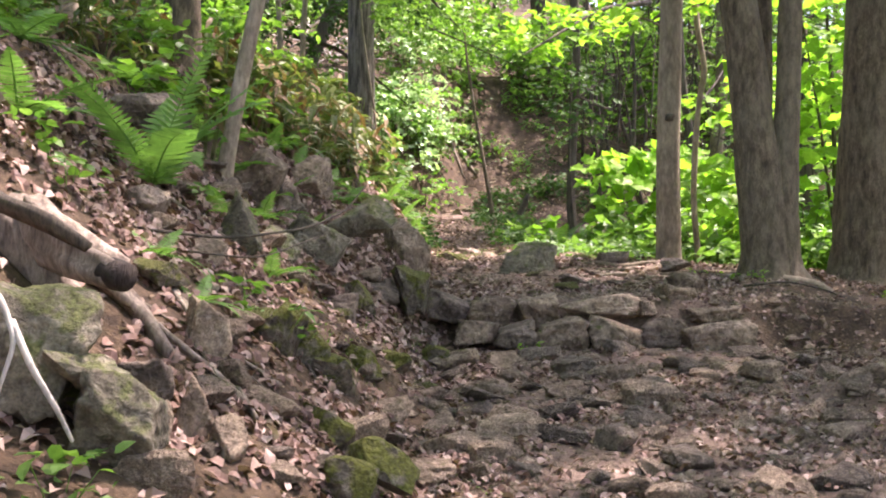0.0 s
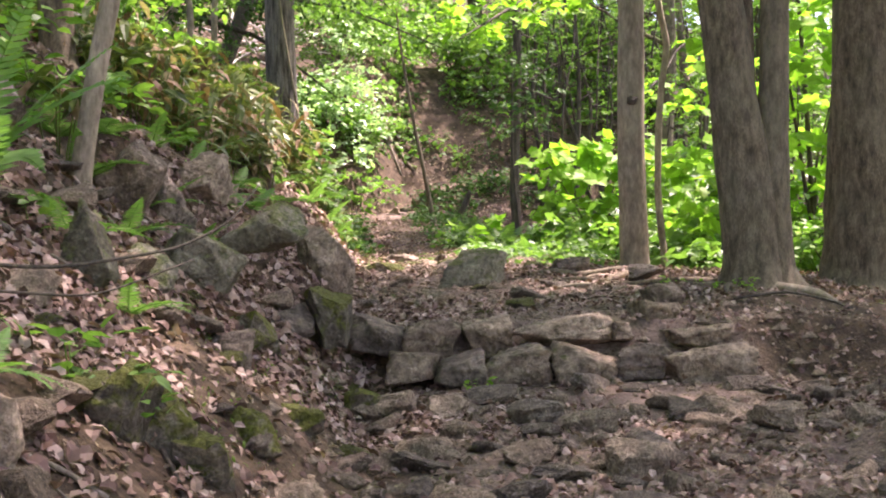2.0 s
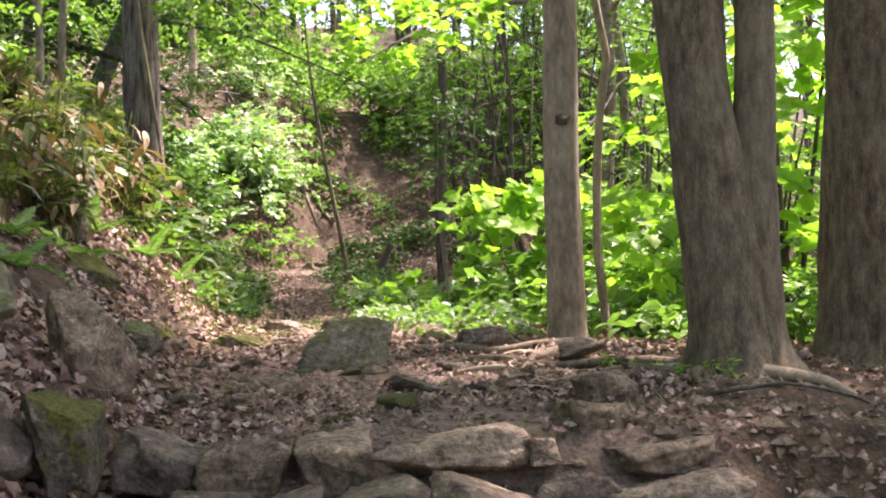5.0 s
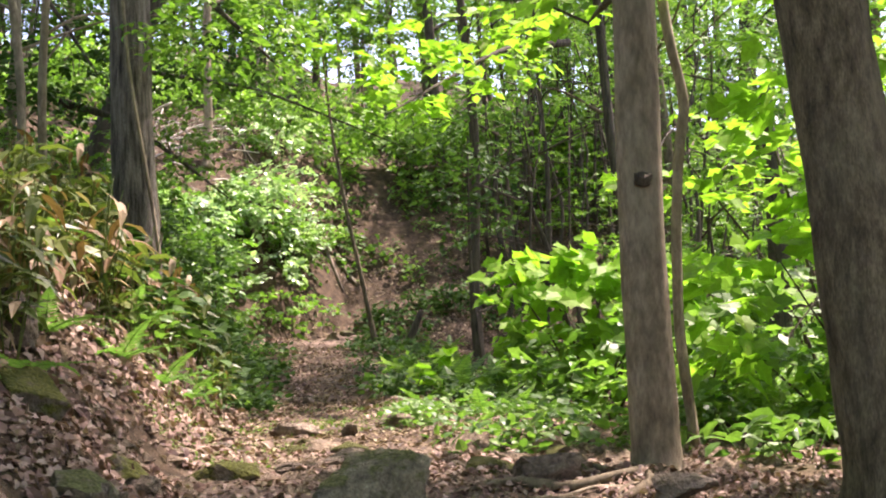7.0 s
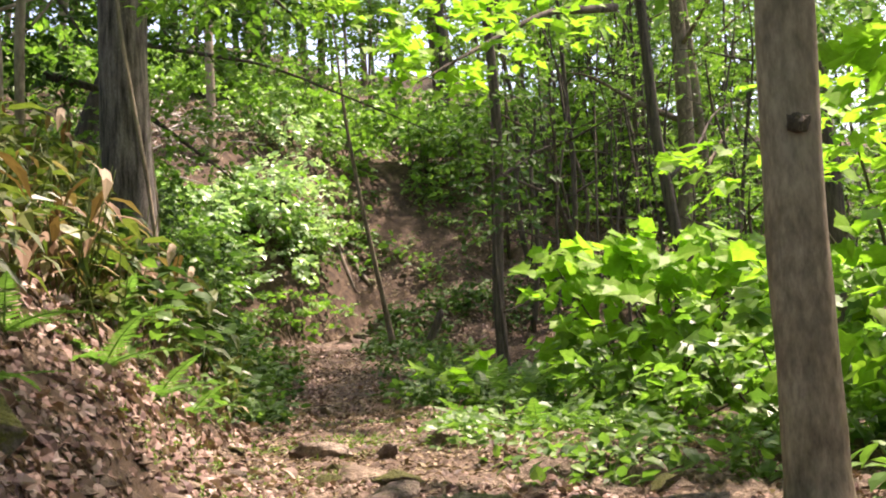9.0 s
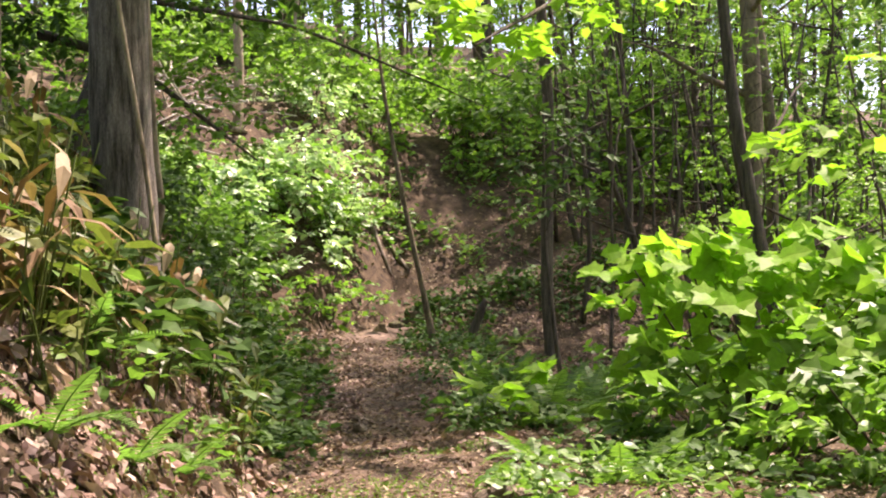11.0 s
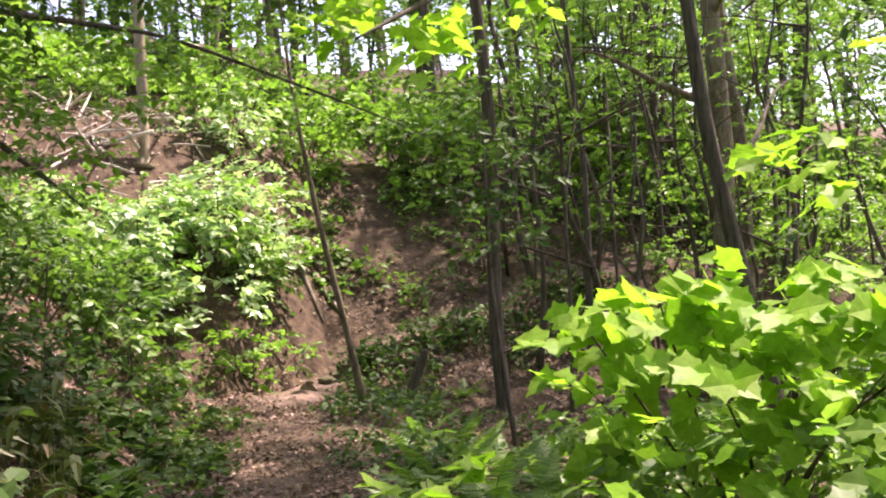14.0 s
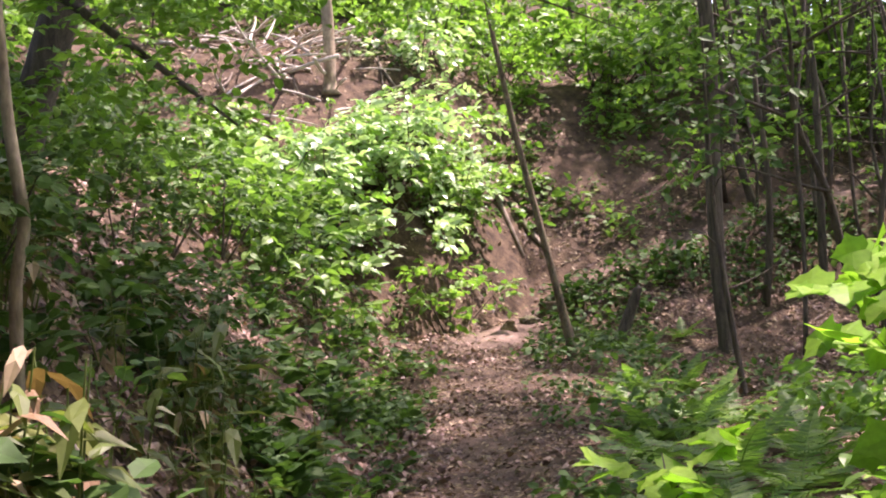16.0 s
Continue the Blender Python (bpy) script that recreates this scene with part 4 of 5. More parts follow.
scatter(proto_shrub(LEAF_FRESH, 156, 0.12, OVATE, 600, 0.9, "sunlit green shrub below the path", "sunlit shrubs below the path"), spots(34, 3.4, 12, 12.5, 24, lambda x, y: x > 3.4 + max(0, (16 - y) * 0.1)), 0.6, 1.3)
# deep green leaves, which also hold the dense shade of the bank
scatter(proto_shrub(LEAF_DEEP, 157, 0.10, OVATE, 600, 0.8, "dark green shrub on the bank with shade in its colour", "dark shrubs on the bank"), spots(26, -4.5, -1.0, 18, 28, lambda x, y: x < -0.9 - 0.05 * (y - 18)), 0.6, 1.1)
scatter(proto_shrub(LEAF_FRESH, 158, 0.10, OVATE, 600, 0.8, "green shrub on top of the bank", "shrubs on the bank top"), spots(26, -7, -2.2, 8.5, 20), 0.6, 1.2)


scatter(proto_shrub(LEAF_FRESH, 159, 0.12, OVATE, 600, 1.1, "light green shrub deep in the wood", "shrubs deep in the wood"), spots(34, 5.5, 15, 33.5, 45), 0.8, 1.7)

# thicket of thin stems beyond the shrub
for k in range(62):
    x, y = g.uniform(3.6, 11), g.uniform(28.5, 36)
    h, r = g.uniform(3.5, 7.5), g.uniform(0.018, 0.06)
    b = g.normal(size=(5, 2)) * 0.16
    lean = g.normal(size=2) * 0.12
    t = thing("sapling", (x, y, lz(x, y) - 0.05), "thin dark crooked stem in the thicket", "sapling", "stems of the thicket")
    pts = [(0, 0, 0)] + [(b[i][0] + lean[0] * h * f, b[i][1] + lean[1] * h * f, h * f) for i, f in enumerate((0.2, 0.42, 0.65, 0.85, 1.0))]
    part("trunk", tube_mesh("trunk", pts, [r * 1.3, r, r * 0.9, r * 0.75, r * 0.5, r * 0.2], BARK_DARK, 7, 0.06, 3, 200 + k), t)
    for q in range(3):
        i = 2 + q % 3
        p = np.array(pts[i])
        d = np.array([*g.normal(size=2), 0.5]) * 0.6
        part("branch", tube_mesh("branch", [p, p + d * 0.5, p + d + g.normal(size=3) * 0.1, p + d * 1.7], [r * 0.5, r * 0.4, r * 0.25, r * 0.08], BARK_DARK, 5, 0.05, 2, 300 + k), t)
    part("leaves", blobs(np.random.default_rng(400 + k), [(pts[-1][0], pts[-1][1], h * 0.95, 0.9, 0.9, 0.7, 180), (pts[3][0], pts[3][1], h * 0.62, 0.7, 0.7, 0.3, 70)], 0.10, DIAMOND, LEAF_FRESH if k % 4 else LEAF_MID), t)

# young trees on the hillside
young = tree((0, 0, -60), 6, 0.045, BARK_DARK, LEAF_MID, "young leafy tree on the hillside", 164, (0.03, 0), 1.7, 1500, 0.16, 0.25, group="young trees on the hillside", limbs=3)
fresh = tree((0, 0, -60), 7, 0.05, BARK_SMOOTH, LEAF_FRESH, "young sunlit tree on the hillside", 165, (-0.03, 0), 1.9, 1700, 0.16, 0.25, group="sunlit young trees on the hillside", limbs=3)
scatter(young, spots(30, -9, 12, 36, 52, lambda x, y: not (-4 < x < 4.5 and y < 39)), 0.8, 1.4)
scatter(fresh, spots(34, -9, 14, 36.5, 54, lambda x, y: not (-4 < x < 4.5 and y < 39)), 0.8, 1.4)

# the wood around: three kinds of tree, repeated
kinds = [tree((0, 0, -60), 13, 0.14, BARK, LEAF_FRESH, "tall broadleaf tree in the wood", 161, (0.02, 0), 3.0, 2100, 0.22, 0.4, group="trees of the wood"),
         tree((0, 0, -60), 14, 0.18, BARK_DARK, LEAF_MID, "tall dark-barked tree in the wood", 162, (-0.03, 0.02), 3.2, 2200, 0.22, 0.45, group="trees of the wood"),
         tree((0, 0, -60), 9, 0.09, BARK_SMOOTH, LEAF_FRESH, "slim pale-barked tree in the wood", 163, (0.04, 0), 2.4, 1900, 0.2, 0.3, group="trees of the wood")]


def wood_keep(x, y):
    if -2 < y < 30 and -2.6 < x < 5.2:
        return False
    if 11 < y < 27 and 5 < x < 10:
        return False
    if 27 < y < 40 and -4.5 < x < 8.5:
        return False
    if 29 < y < 37 and 8 < x < 11:
        return False
    if 24 < y < 46 and 8 < x < 17 and (int(x * 7) + int(y * 5)) % 3:
        return False
    return True


used = set()
placed = []
for _ in range(6000):
    far = g.random()
    x, y = g.uniform(-26, 30), g.uniform(-12, 72)
    gap = 2.6 if y < 50 else 3.0
    if wood_keep(x, y) and all((x - a) ** 2 + (y - b) ** 2 > gap * gap for a, b in placed):
        placed.append((x, y))
    if len(placed) == 165:
        break
for k, (x, y) in enumerate(placed):
    kind = kinds[(k * 7 + k // 3) % 3]
    s = g.uniform(0.8, 1.2)
    m = pose(x, y, lz(x, y) - 0.12, g.uniform(-3, 3), g.uniform(-3, 3), g.uniform(0, 360))
    if kind.name in used:
        copy_thing(kind, m).scale = (s, s, s)
    else:
        used.add(kind.name)
        kind.matrix_basis, kind.scale = m, (s, s, s)

# ---------------------------------------------------------------- ferns, bamboo grass, herbs


def frond_mesh(name, length, width, material, seed, pairs=20, curve=0.5):
    """One fern frond: an arching rib with two rows of narrow leaflets."""
    g = np.random.default_rng(seed)
    t = np.linspace(0.12, 0.98, pairs)
    ang = curve * t * 1.5
    rib = np.stack([length * np.cumsum(np.cos(ang)) / pairs, 0 * t, -length * np.cumsum(np.sin(ang)) / pairs], 1)
    V, F = [], []
    for i in range(pairs):
        w = width * math.sin(math.pi * min(1, 0.12 + 0.9 * t[i]) ** 0.8) + 0.01
        p = rib[i]
        for s in (-1, 1):
            d = np.array([0.35, s, -0.18 + 0.1 * g.normal()])
            d = d / np.linalg.norm(d)
            e = np.array([1.0, -0.35 * s, 0])
            k = len(V)
            h = length / pairs * 0.33
            V += [p - e * h * 0.8, p + d * w * 0.55 - e * h, p + d * w, p + d * w * 0.55 + e * h, p + e * h * 0.8]
            F += [(k, k + 1, k + 4), (k + 1, k + 3, k + 4), (k + 1, k + 2, k + 3)]
    k = len(V)
    rib2 = np.vstack([[(0, 0, 0)], rib])
    for i, p in enumerate(rib2):
        r = 0.006 * (1.2 - i / len(rib2))
        V += [p + np.array([0, -r, 0]), p + np.array([0, r, 0]), p + np.array([0, 0, -r * 1.5])]
    for i in range(len(rib2) - 1):
        a, b = k + 3 * i, k + 3 * i + 3
        for u, v in ((0, 1), (1, 2), (2, 0)):
            F += [(a + u, a + v, b + v), (a + u, b + v, b + u)]
    return np_mesh(name, np.array(V), np.array(F), material, False)


def fern(place, size, n, material, label, seed, steep=50, group=""):
    """A fern: fronds that rise from one root."""
    g = np.random.default_rng(seed)
    x, y = place[:2]
    t = thing("fern", (x, y, place[2] if len(place) > 2 else lz(x, y)), label, "fern", group)
    mesh = [frond_mesh("frond", size, size * 0.17, material, seed + k, 30, 0.35 + 0.25 * k) for k in range(3)]
    for k in range(n):
        ob = part("frond", mesh[k % 3], t)
        ob.matrix_basis = pose(0, 0, 0, 0, 0, 360 * k / n + g.uniform(-15, 15)) @ pose(0, 0, 0, 0, -steep + g.uniform(-16, 16), 0)
    return t


big = fern((-1.56, 6.75), 0.9, 10, LEAF_FERN, "large fern with upright arching fronds on the bank", 501, 66)
f2 = fern((-2.1, 6.2), 0.6, 8, LEAF_FERN, "fern with spreading fronds on the bank", 503, 28, "ferns on the bank")
for x, y, s in ((-1.25, 7.25, 0.6), (-2.5, 7.4, 1.0), (-2.2, 8.6, 0.8), (-1.55, 9.3, 0.6), (-0.95, 6.9, 0.5), (-1.0, 15.4, 0.7), (-0.75, 16.6, 0.7), (-1.3, 14.2, 0.8), (-0.6, 19.0, 0.6), (-0.5, 14.4, 0.7), (-0.62, 13.7, 0.7), (-0.8, 15.0, 0.8), (-0.45, 15.2, 0.6), (-0.9, 13.1, 0.7)):
    copy_thing(f2, pose(x, y, lz(x, y), 0, -12, 77 * x)).scale = (s, s, s)
for x, y, s in ((-1.15, 7.9, 0.55), (-1.45, 8.3, 0.7), (-1.7, 8.8, 0.7), (-1.2, 8.9, 0.6), (-0.95, 8.9, 0.45), (-1.35, 9.7, 0.7), (-1.0, 10.0, 0.6), (-0.85, 10.8, 0.6), (-1.25, 10.7, 0.7), (-1.05, 11.6, 0.65), (-0.8, 12.2, 0.6), (-1.05, 5.4, 0.4), (-1.3, 5.7, 0.45), (-2.3, 5.6, 0.8)):
    copy_thing(f2, pose(x, y, lz(x, y), 0, -12, 131 * x + 57 * y)).scale = (s, s, s)
f3 = fern((1.85, 20.6), 0.75, 10, LEAF_MID, "dark green fern beside the path", 505, 42, "ferns beside the path")
for x, y, s in ((2.3, 21.2, 1.0), (1.5, 21.8, 0.8), (1.8, 16.8, 0.75), (2.1, 17.3, 0.7), (1.4, 17.6, 0.6), (2.6, 22.5, 1.0), (1.9, 23.4, 0.9), (1.5, 24.8, 0.7), (2.3, 18.2, 0.8), (1.2, 19.4, 0.5), (1.7, 26.0, 0.8), (2.2, 27.0, 0.9), (2.5, 25.6, 1.0), (1.5, 28.0, 0.6), (2.0, 29.0, 0.7), (3.4, 27.6, 0.9), (2.5, 29.6, 0.6), (1.4, 29.6, 0.5), (1.6, 22.8, 0.9), (2.1, 24.4, 1.0), (1.45, 20.9, 0.8), (2.0, 21.6, 1.0)):
    copy_thing(f3, pose(x, y, lz(x, y), 0, 0, 91 * x)).scale = (s, s, s)


def bamboo_grass(seed, n, dry, label, group):
    """A clump of dwarf bamboo: thin canes with long pointed leaves, some of them withered."""
    q = np.random.default_rng(seed)
    t = thing("bamboo_grass", (0, 0, -40), label, "bamboo grass", group)
    tips = []
    for k in range(6):
        a = q.uniform(0, 6.28)
        h = q.uniform(0.3, 0.6)
        tip = np.array([0.16 * math.cos(a), 0.16 * math.sin(a), h])
        tips.append(tip)
        part("cane", tube_mesh("cane", [(0.3 * tip[0], 0.3 * tip[1], -0.04), tip * np.array([0.6, 0.6, 0.5]), tip], [0.004, 0.004, 0.003], LEAF_SASA, 5, 0.03, 2, seed + k), t)
    for name, m, count, label2 in (("leaves", LEAF_SASA, n - dry, ""), ("withered_leaves", LEAF_TAN, dry, "withered tan leaves")):
        if not count:
            continue
        i = q.integers(0, 6, count)
        T = np.array(tips)[i]
        P = T * q.uniform(0.45, 1.02, (count, 1)) + q.normal(size=(count, 3)) * 0.02
        a = q.uniform(0, 6.28, count)
        A = np.stack([np.cos(a), np.sin(a), q.uniform(-0.7, 0.5, count) - (0.6 if m is LEAF_TAN else 0)], 1)
        N = np.array([0, 0, 1.0]) + q.normal(size=(count, 3)) * 0.35
        part(name, leaves_mesh(name, P, A, N, q.uniform(0.12, 0.23, count), LANCE, m, 1.55), t, label2)
    return t


def bank_band(n, y0, y1, x0, x1):
    out = []
    for _ in range(n):
        y = g.uniform(y0, y1)
        f = float(lerp(y, [9, 12, 16, 20, 26], [-0.45, -0.45, -0.35, -0.6, -0.8]))
        out.append((f - g.uniform(x0, x1) - max(0.0, 0.17 * (15.0 - y)), y))
    return out


scatter(bamboo_grass(511, 34, 6, "clump of green dwarf bamboo on the bank", "bamboo grass on the bank"), bank_band(105, 10.8, 21.5, 0.0, 1.7), 0.8, 1.3)
scatter(bamboo_grass(512, 34, 20, "half-withered dwarf bamboo clump on the bank", "withered bamboo grass on the bank"), bank_band(44, 10.5, 18.5, 0.2, 1.6), 0.8, 1.3)
scatter(bamboo_grass(513, 30, 4, "clump of dwarf bamboo on the bank top", "bamboo grass on the bank top"), spots(26, -3.6, -1.3, 8.4, 13.5), 0.7, 1.1)


def herb(seed, n, leaf, material, label, group, high=0.22, template=OVATE):
    q = np.random.default_rng(seed)
    t = thing("herb", (0, 0, -40), label, "herb", group)
    a, r = q.uniform(0, 6.28, n), q.uniform(0.02, 0.24, n)
    P = np.stack([r * np.cos(a), r * np.sin(a), q.uniform(0.15, 1, n) * high], 1)
    A = np.stack([np.cos(a), np.sin(a), q.uniform(-0.3, 0.5, n)], 1) + q.normal(size=(n, 3)) * 0.4
    N = np.array([0, 0, 1.0]) + q.normal(size=(n, 3)) * 0.35
    part("leaves", leaves_mesh("leaves", P, A, N, leaf * q.uniform(0.6, 1.3, n), template, material, 1.2), t)
    for k in range(5):
        p = P[k]
        part("stem", tube_mesh("stem", [(p[0] * 0.2, p[1] * 0.2, -0.03), p * 0.6, p], [0.004, 0.003, 0.002], material, 4, 0.02, 1, seed + k), t)
    return t


def herb_bed(seed, n, leaf, material, label, where, low, high, tall=0.22):
    """Many low herbs that nobody could count, in one mesh."""
    q = np.random.default_rng(seed)
    out = [[], [], [], []]
    for x, y in where:
        s = q.uniform(low, high)
        a, r = q.uniform(0, 6.28, n), q.uniform(0.02, 0.26, n) * s
        u, v = x + r * np.cos(a), y + r * np.sin(a)
        out[0].append(np.stack([u, v, land(u, v) + q.uniform(0.12, 1, n) * tall * s], 1))
        out[1].append(np.stack([np.cos(a), np.sin(a), q.uniform(-0.3, 0.5, n)], 1) + q.normal(size=(n, 3)) * 0.4)
        out[2].append(np.array([0, 0, 1.0]) + q.normal(size=(n, 3)) * 0.35)
        out[3].append(leaf * s * q.uniform(0.6, 1.3, n))
    me = leaves_mesh("herb_bed", *(np.concatenate(o) for o in out), OVATE, material, 1.2)
    tagged(new("herb_bed", me), label, "herbs", kind="stuff")


def verge(n, y0, y1, side, a, b):
    out = []
    for _ in range(n):
        y = g.uniform(y0, y1)
        half = float(lerp(y, [0, 9, 12, 16, 30], [1.3, 1.3, 1.0, 0.62, 0.55]))
        out.append((float(lerp(y, PATH_Y, PATH_X)) + side * (half + g.uniform(a, b)), y))
    return out


# mid and deep greens carry the shade that lies on this verge
scatter(herb(521, 46, 0.075, LEAF_MID, "low herb beside the path, shade put into its mid green", "bright herbs beside the path"), verge(26, 13.6, 17.5, 1, -0.1, 1.3), 0.7, 1.3)
herb_bed(522, 46, 0.075, LEAF_DEEP, "low herbs beside the path, shade put into their deep green", verge(70, 17, 30, 1, 0.0, 1.8), 0.7, 1.4)
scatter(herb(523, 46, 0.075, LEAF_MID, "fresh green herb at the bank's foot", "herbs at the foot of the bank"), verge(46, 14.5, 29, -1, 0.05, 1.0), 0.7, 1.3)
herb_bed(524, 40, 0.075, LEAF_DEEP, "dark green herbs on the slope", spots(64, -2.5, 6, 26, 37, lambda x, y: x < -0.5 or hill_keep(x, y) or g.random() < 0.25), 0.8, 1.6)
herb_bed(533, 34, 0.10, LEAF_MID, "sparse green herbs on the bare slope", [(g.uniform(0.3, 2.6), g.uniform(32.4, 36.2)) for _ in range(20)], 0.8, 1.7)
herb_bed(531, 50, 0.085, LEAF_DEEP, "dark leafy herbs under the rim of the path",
         [(x, float(lerp(x, HILL_X, HILL_Y)) - 0.25 - g.uniform(0, 1.5)) for x in np.linspace(0.9, 5.2, 46)], 0.8, 1.5)
scatter(herb(532, 44, 0.09, LEAF_MID, "green herb on the steep side of the gully", "herbs on the gully side"),
        [(x + g.uniform(-0.3, 0.3), y) for x, y in zip(np.linspace(-0.5, 0.35, 22), np.linspace(31.0, 34.4, 22))], 0.9, 1.6)
scatter(herb(525, 36, 0.085, LEAF_MID, "round-leaved herb growing between bank stones", "round-leaved herbs on the bank"), [(-0.92, 5.85), (-0.78, 5.7), (-1.9, 5.9), (-1.7, 5.7), (-2.1, 5.6), (-1.1, 3.6), (-1.35, 7.0)], 0.7, 0.95)
scatter(herb(526, 46, 0.10, LEAF_FRESH, "leafy green herb on the bank top", "herbs on the bank top"), spots(42, -4.0, -1.2, 7.5, 16), 0.8, 1.4)
scatter(herb(527, 22, 0.08, LEAF_LIME, "small bright sprig by the path", "bright sprigs by the path"), [(0.6, 8.72), (2.55, 10.5), (2.42, 10.7), (2.35, 10.9), (3.6, 10.4), (1.25, 19.9), (1.4, 20.1), (2.3, 11.3)], 0.35, 0.7)
scatter(herb(528, 44, 0.09, LEAF_MID, "sunlit leafy herb under the trees", "sunlit herbs under the trees"), spots(38, 2.6, 6.5, 12.2, 18), 0.9, 1.8)

# deep green again: part of the bank's darkness is painted into these herbs
scatter(herb(530, 50, 0.10, LEAF_DEEP, "broad dark herb on the bank with shade in its colour", "broad herbs on the shaded bank"), bank_band(34, 15, 25, -0.1, 1.3), 1.0, 1.7)
scatter(herb(529, 44, 0.085, LEAF_DEEP, "dark leafy herb at the bank foot with shade in its colour", "dark herbs at the bank foot"), verge(40, 16.5, 27, -1, -0.05, 0.8), 0.8, 1.4)

# ---------------------------------------------------------------- wood on the ground
log = thing("dead_log", (-1.15, 4.4, 1.2), "weathered pale dead log with dark hollow end", "log")
body_ = part("log_body", tube_mesh("log_body", [(0, 0, 0.06), (-0.2, 0.18, 0.12), (-0.45, 0.4, 0.22), (-0.75, 0.6, 0.36), (-1.0, 0.8, 0.5)], [0.055, 0.062, 0.07, 0.075, 0.08], DEADWOOD, 18, 0.17, 7, 601), log)
part("hollow_end", tube_mesh("hollow_end", [(0.05, -0.045, 0.05), (-0.03, 0.02, 0.07)], [0.05, 0.055], ROTTEN, 14, 0.06, 2, 602), body_, "dark hollow end")
part("bark_strip", tube_mesh("bark_strip", [(-0.1, 0.02, 0.16), (-0.28, 0.1, 0.26), (-0.5, 0.24, 0.33), (-0.75, 0.42, 0.5)], [0.02, 0.035, 0.035, 0.02], BARK_DARK, 8, 0.12, 5, 603), body_, "curled dark bark strip")
log2 = new("dead_log", tube_mesh("dead_log", [(-1.3, 5.1, 1.28), (-1.55, 5.15, 1.42), (-1.9, 5.3, 1.58), (-2.3, 5.5, 1.78)], [0.04, 0.06, 0.07, 0.08], DEADWOOD, 16, 0.12, 7, 604))
tagged(log2, "weathered grey root lying along the bank", "log")
for k, (line, radii) in enumerate((([(-1.85, 4.9), (-1.62, 4.78), (-1.45, 4.72), (-1.3, 4.66)], [0.085, 0.08, 0.06, 0.03]), ([(-1.7, 5.2), (-1.45, 5.0), (-1.2, 4.9), (-1.02, 4.72)], [0.05, 0.05, 0.04, 0.02]),
                                 ([(-1.3, 5.0), (-1.1, 4.85), (-0.9, 4.9), (-0.72, 4.75)], [0.022, 0.02, 0.016, 0.01]), ([(-1.15, 5.3), (-0.95, 5.1), (-0.8, 4.9), (-0.7, 4.7)], [0.018, 0.02, 0.018, 0.01]))):
    pts = [(x, y, lz(x, y) + 0.7 * r + 0.02 * (i % 2)) for i, ((x, y), r) in enumerate(zip(line, radii))]
    tagged(new("dead_root", tube_mesh("dead_root", pts, radii, DEADWOOD, 14, 0.18, 7, 640 + k)), "gnarled weathered dead root lying on the bank", "root", "dead roots on the bank")
for k, pts in enumerate(([(-1.42, 3.76, 1.32), (-1.30, 3.70, 1.2), (-1.25, 3.67, 1.08), (-1.31, 3.68, 0.92), (-1.36, 3.7, 0.7)], [(-1.27, 3.69, 1.14), (-1.20, 3.66, 1.0), (-1.13, 3.67, 0.88), (-1.1, 3.72, 0.78)])):
    tagged(new("dangling_root", tube_mesh("dangling_root", pts, [0.011, 0.01, 0.008, 0.006, 0.004][:len(pts)], PALEWOOD, 7, 0.08, 5, 650 + k)), "thin pale root hanging over the boulder", "root", "pale roots over the boulder")
rot = new("dead_log", tube_mesh("dead_log", [(2.50, 9.72, 0.86), (2.66, 9.76, 0.76), (2.9, 9.83, 0.66), (3.2, 9.92, 0.52)], [0.06, 0.065, 0.06, 0.05], ROTTEN, 14, 0.08, 6, 605))
tagged(rot, "dark rotten log lying by the forked tree", "log")
TWIGS = [([(-1.40, 6.0, 1.44), (-1.05, 6.2, 1.40), (-0.70, 6.6, 1.46), (-0.52, 6.8, 1.56), (-0.42, 7.0, 1.72)], 0.008, BARK_DARK),
         ([(-1.2, 5.9, 1.34), (-0.9, 6.1, 1.30), (-0.62, 6.5, 1.42)], 0.006, BARK_DARK),
         ([(2.35, 9.8, 1.06), (2.7, 9.8, 1.10), (3.05, 9.85, 1.02), (3.35, 9.95, 0.86), (3.7, 10.05, 0.78)], 0.010, BARK_DARK),
         ([(2.75, 9.85, 0.86), (3.1, 9.85, 0.96), (3.5, 9.9, 0.9)], 0.007, BARK_DARK)]
for k, (pts, r, m) in enumerate(TWIGS):
    tagged(new("fallen_branch", tube_mesh("fallen_branch", pts, [r * (1 - 0.7 * i / len(pts)) for i in range(len(pts))], m, 7, 0.06, 5, 610 + k)), "thin bare crooked branch lying across stones", "branch", "fallen branches")
for k in range(34):
    x, y = (g.uniform(-1.9, -0.2), g.uniform(3.6, 9.5)) if k < 22 else (g.uniform(-4.2, -1.2), g.uniform(31.5, 34.5))
    L, a = g.uniform(0.25, 0.8) * (1 if k < 22 else 1.6), g.uniform(0, 6.28)
    pts = []
    for f in (-0.5, -0.2, 0.15, 0.5):
        u, v = x + L * f * math.cos(a) + g.normal() * 0.02, y + L * f * math.sin(a) + g.normal() * 0.02
        pts.append((u, v, lz(u, v) + 0.015 + (0.0 if k < 22 else 0.2 * abs(f))))
    r = g.uniform(0.004, 0.013) * (1 if k < 22 else 2.2)
    tagged(new("stick", tube_mesh("stick", pts, [r, r * 0.9, r * 0.8, r * 0.5], DEADWOOD if k % 3 else BARK_DARK, 6, 0.06, 3, 630 + k)), "dry stick lying on the leafy slope", "stick", "sticks on the slope")
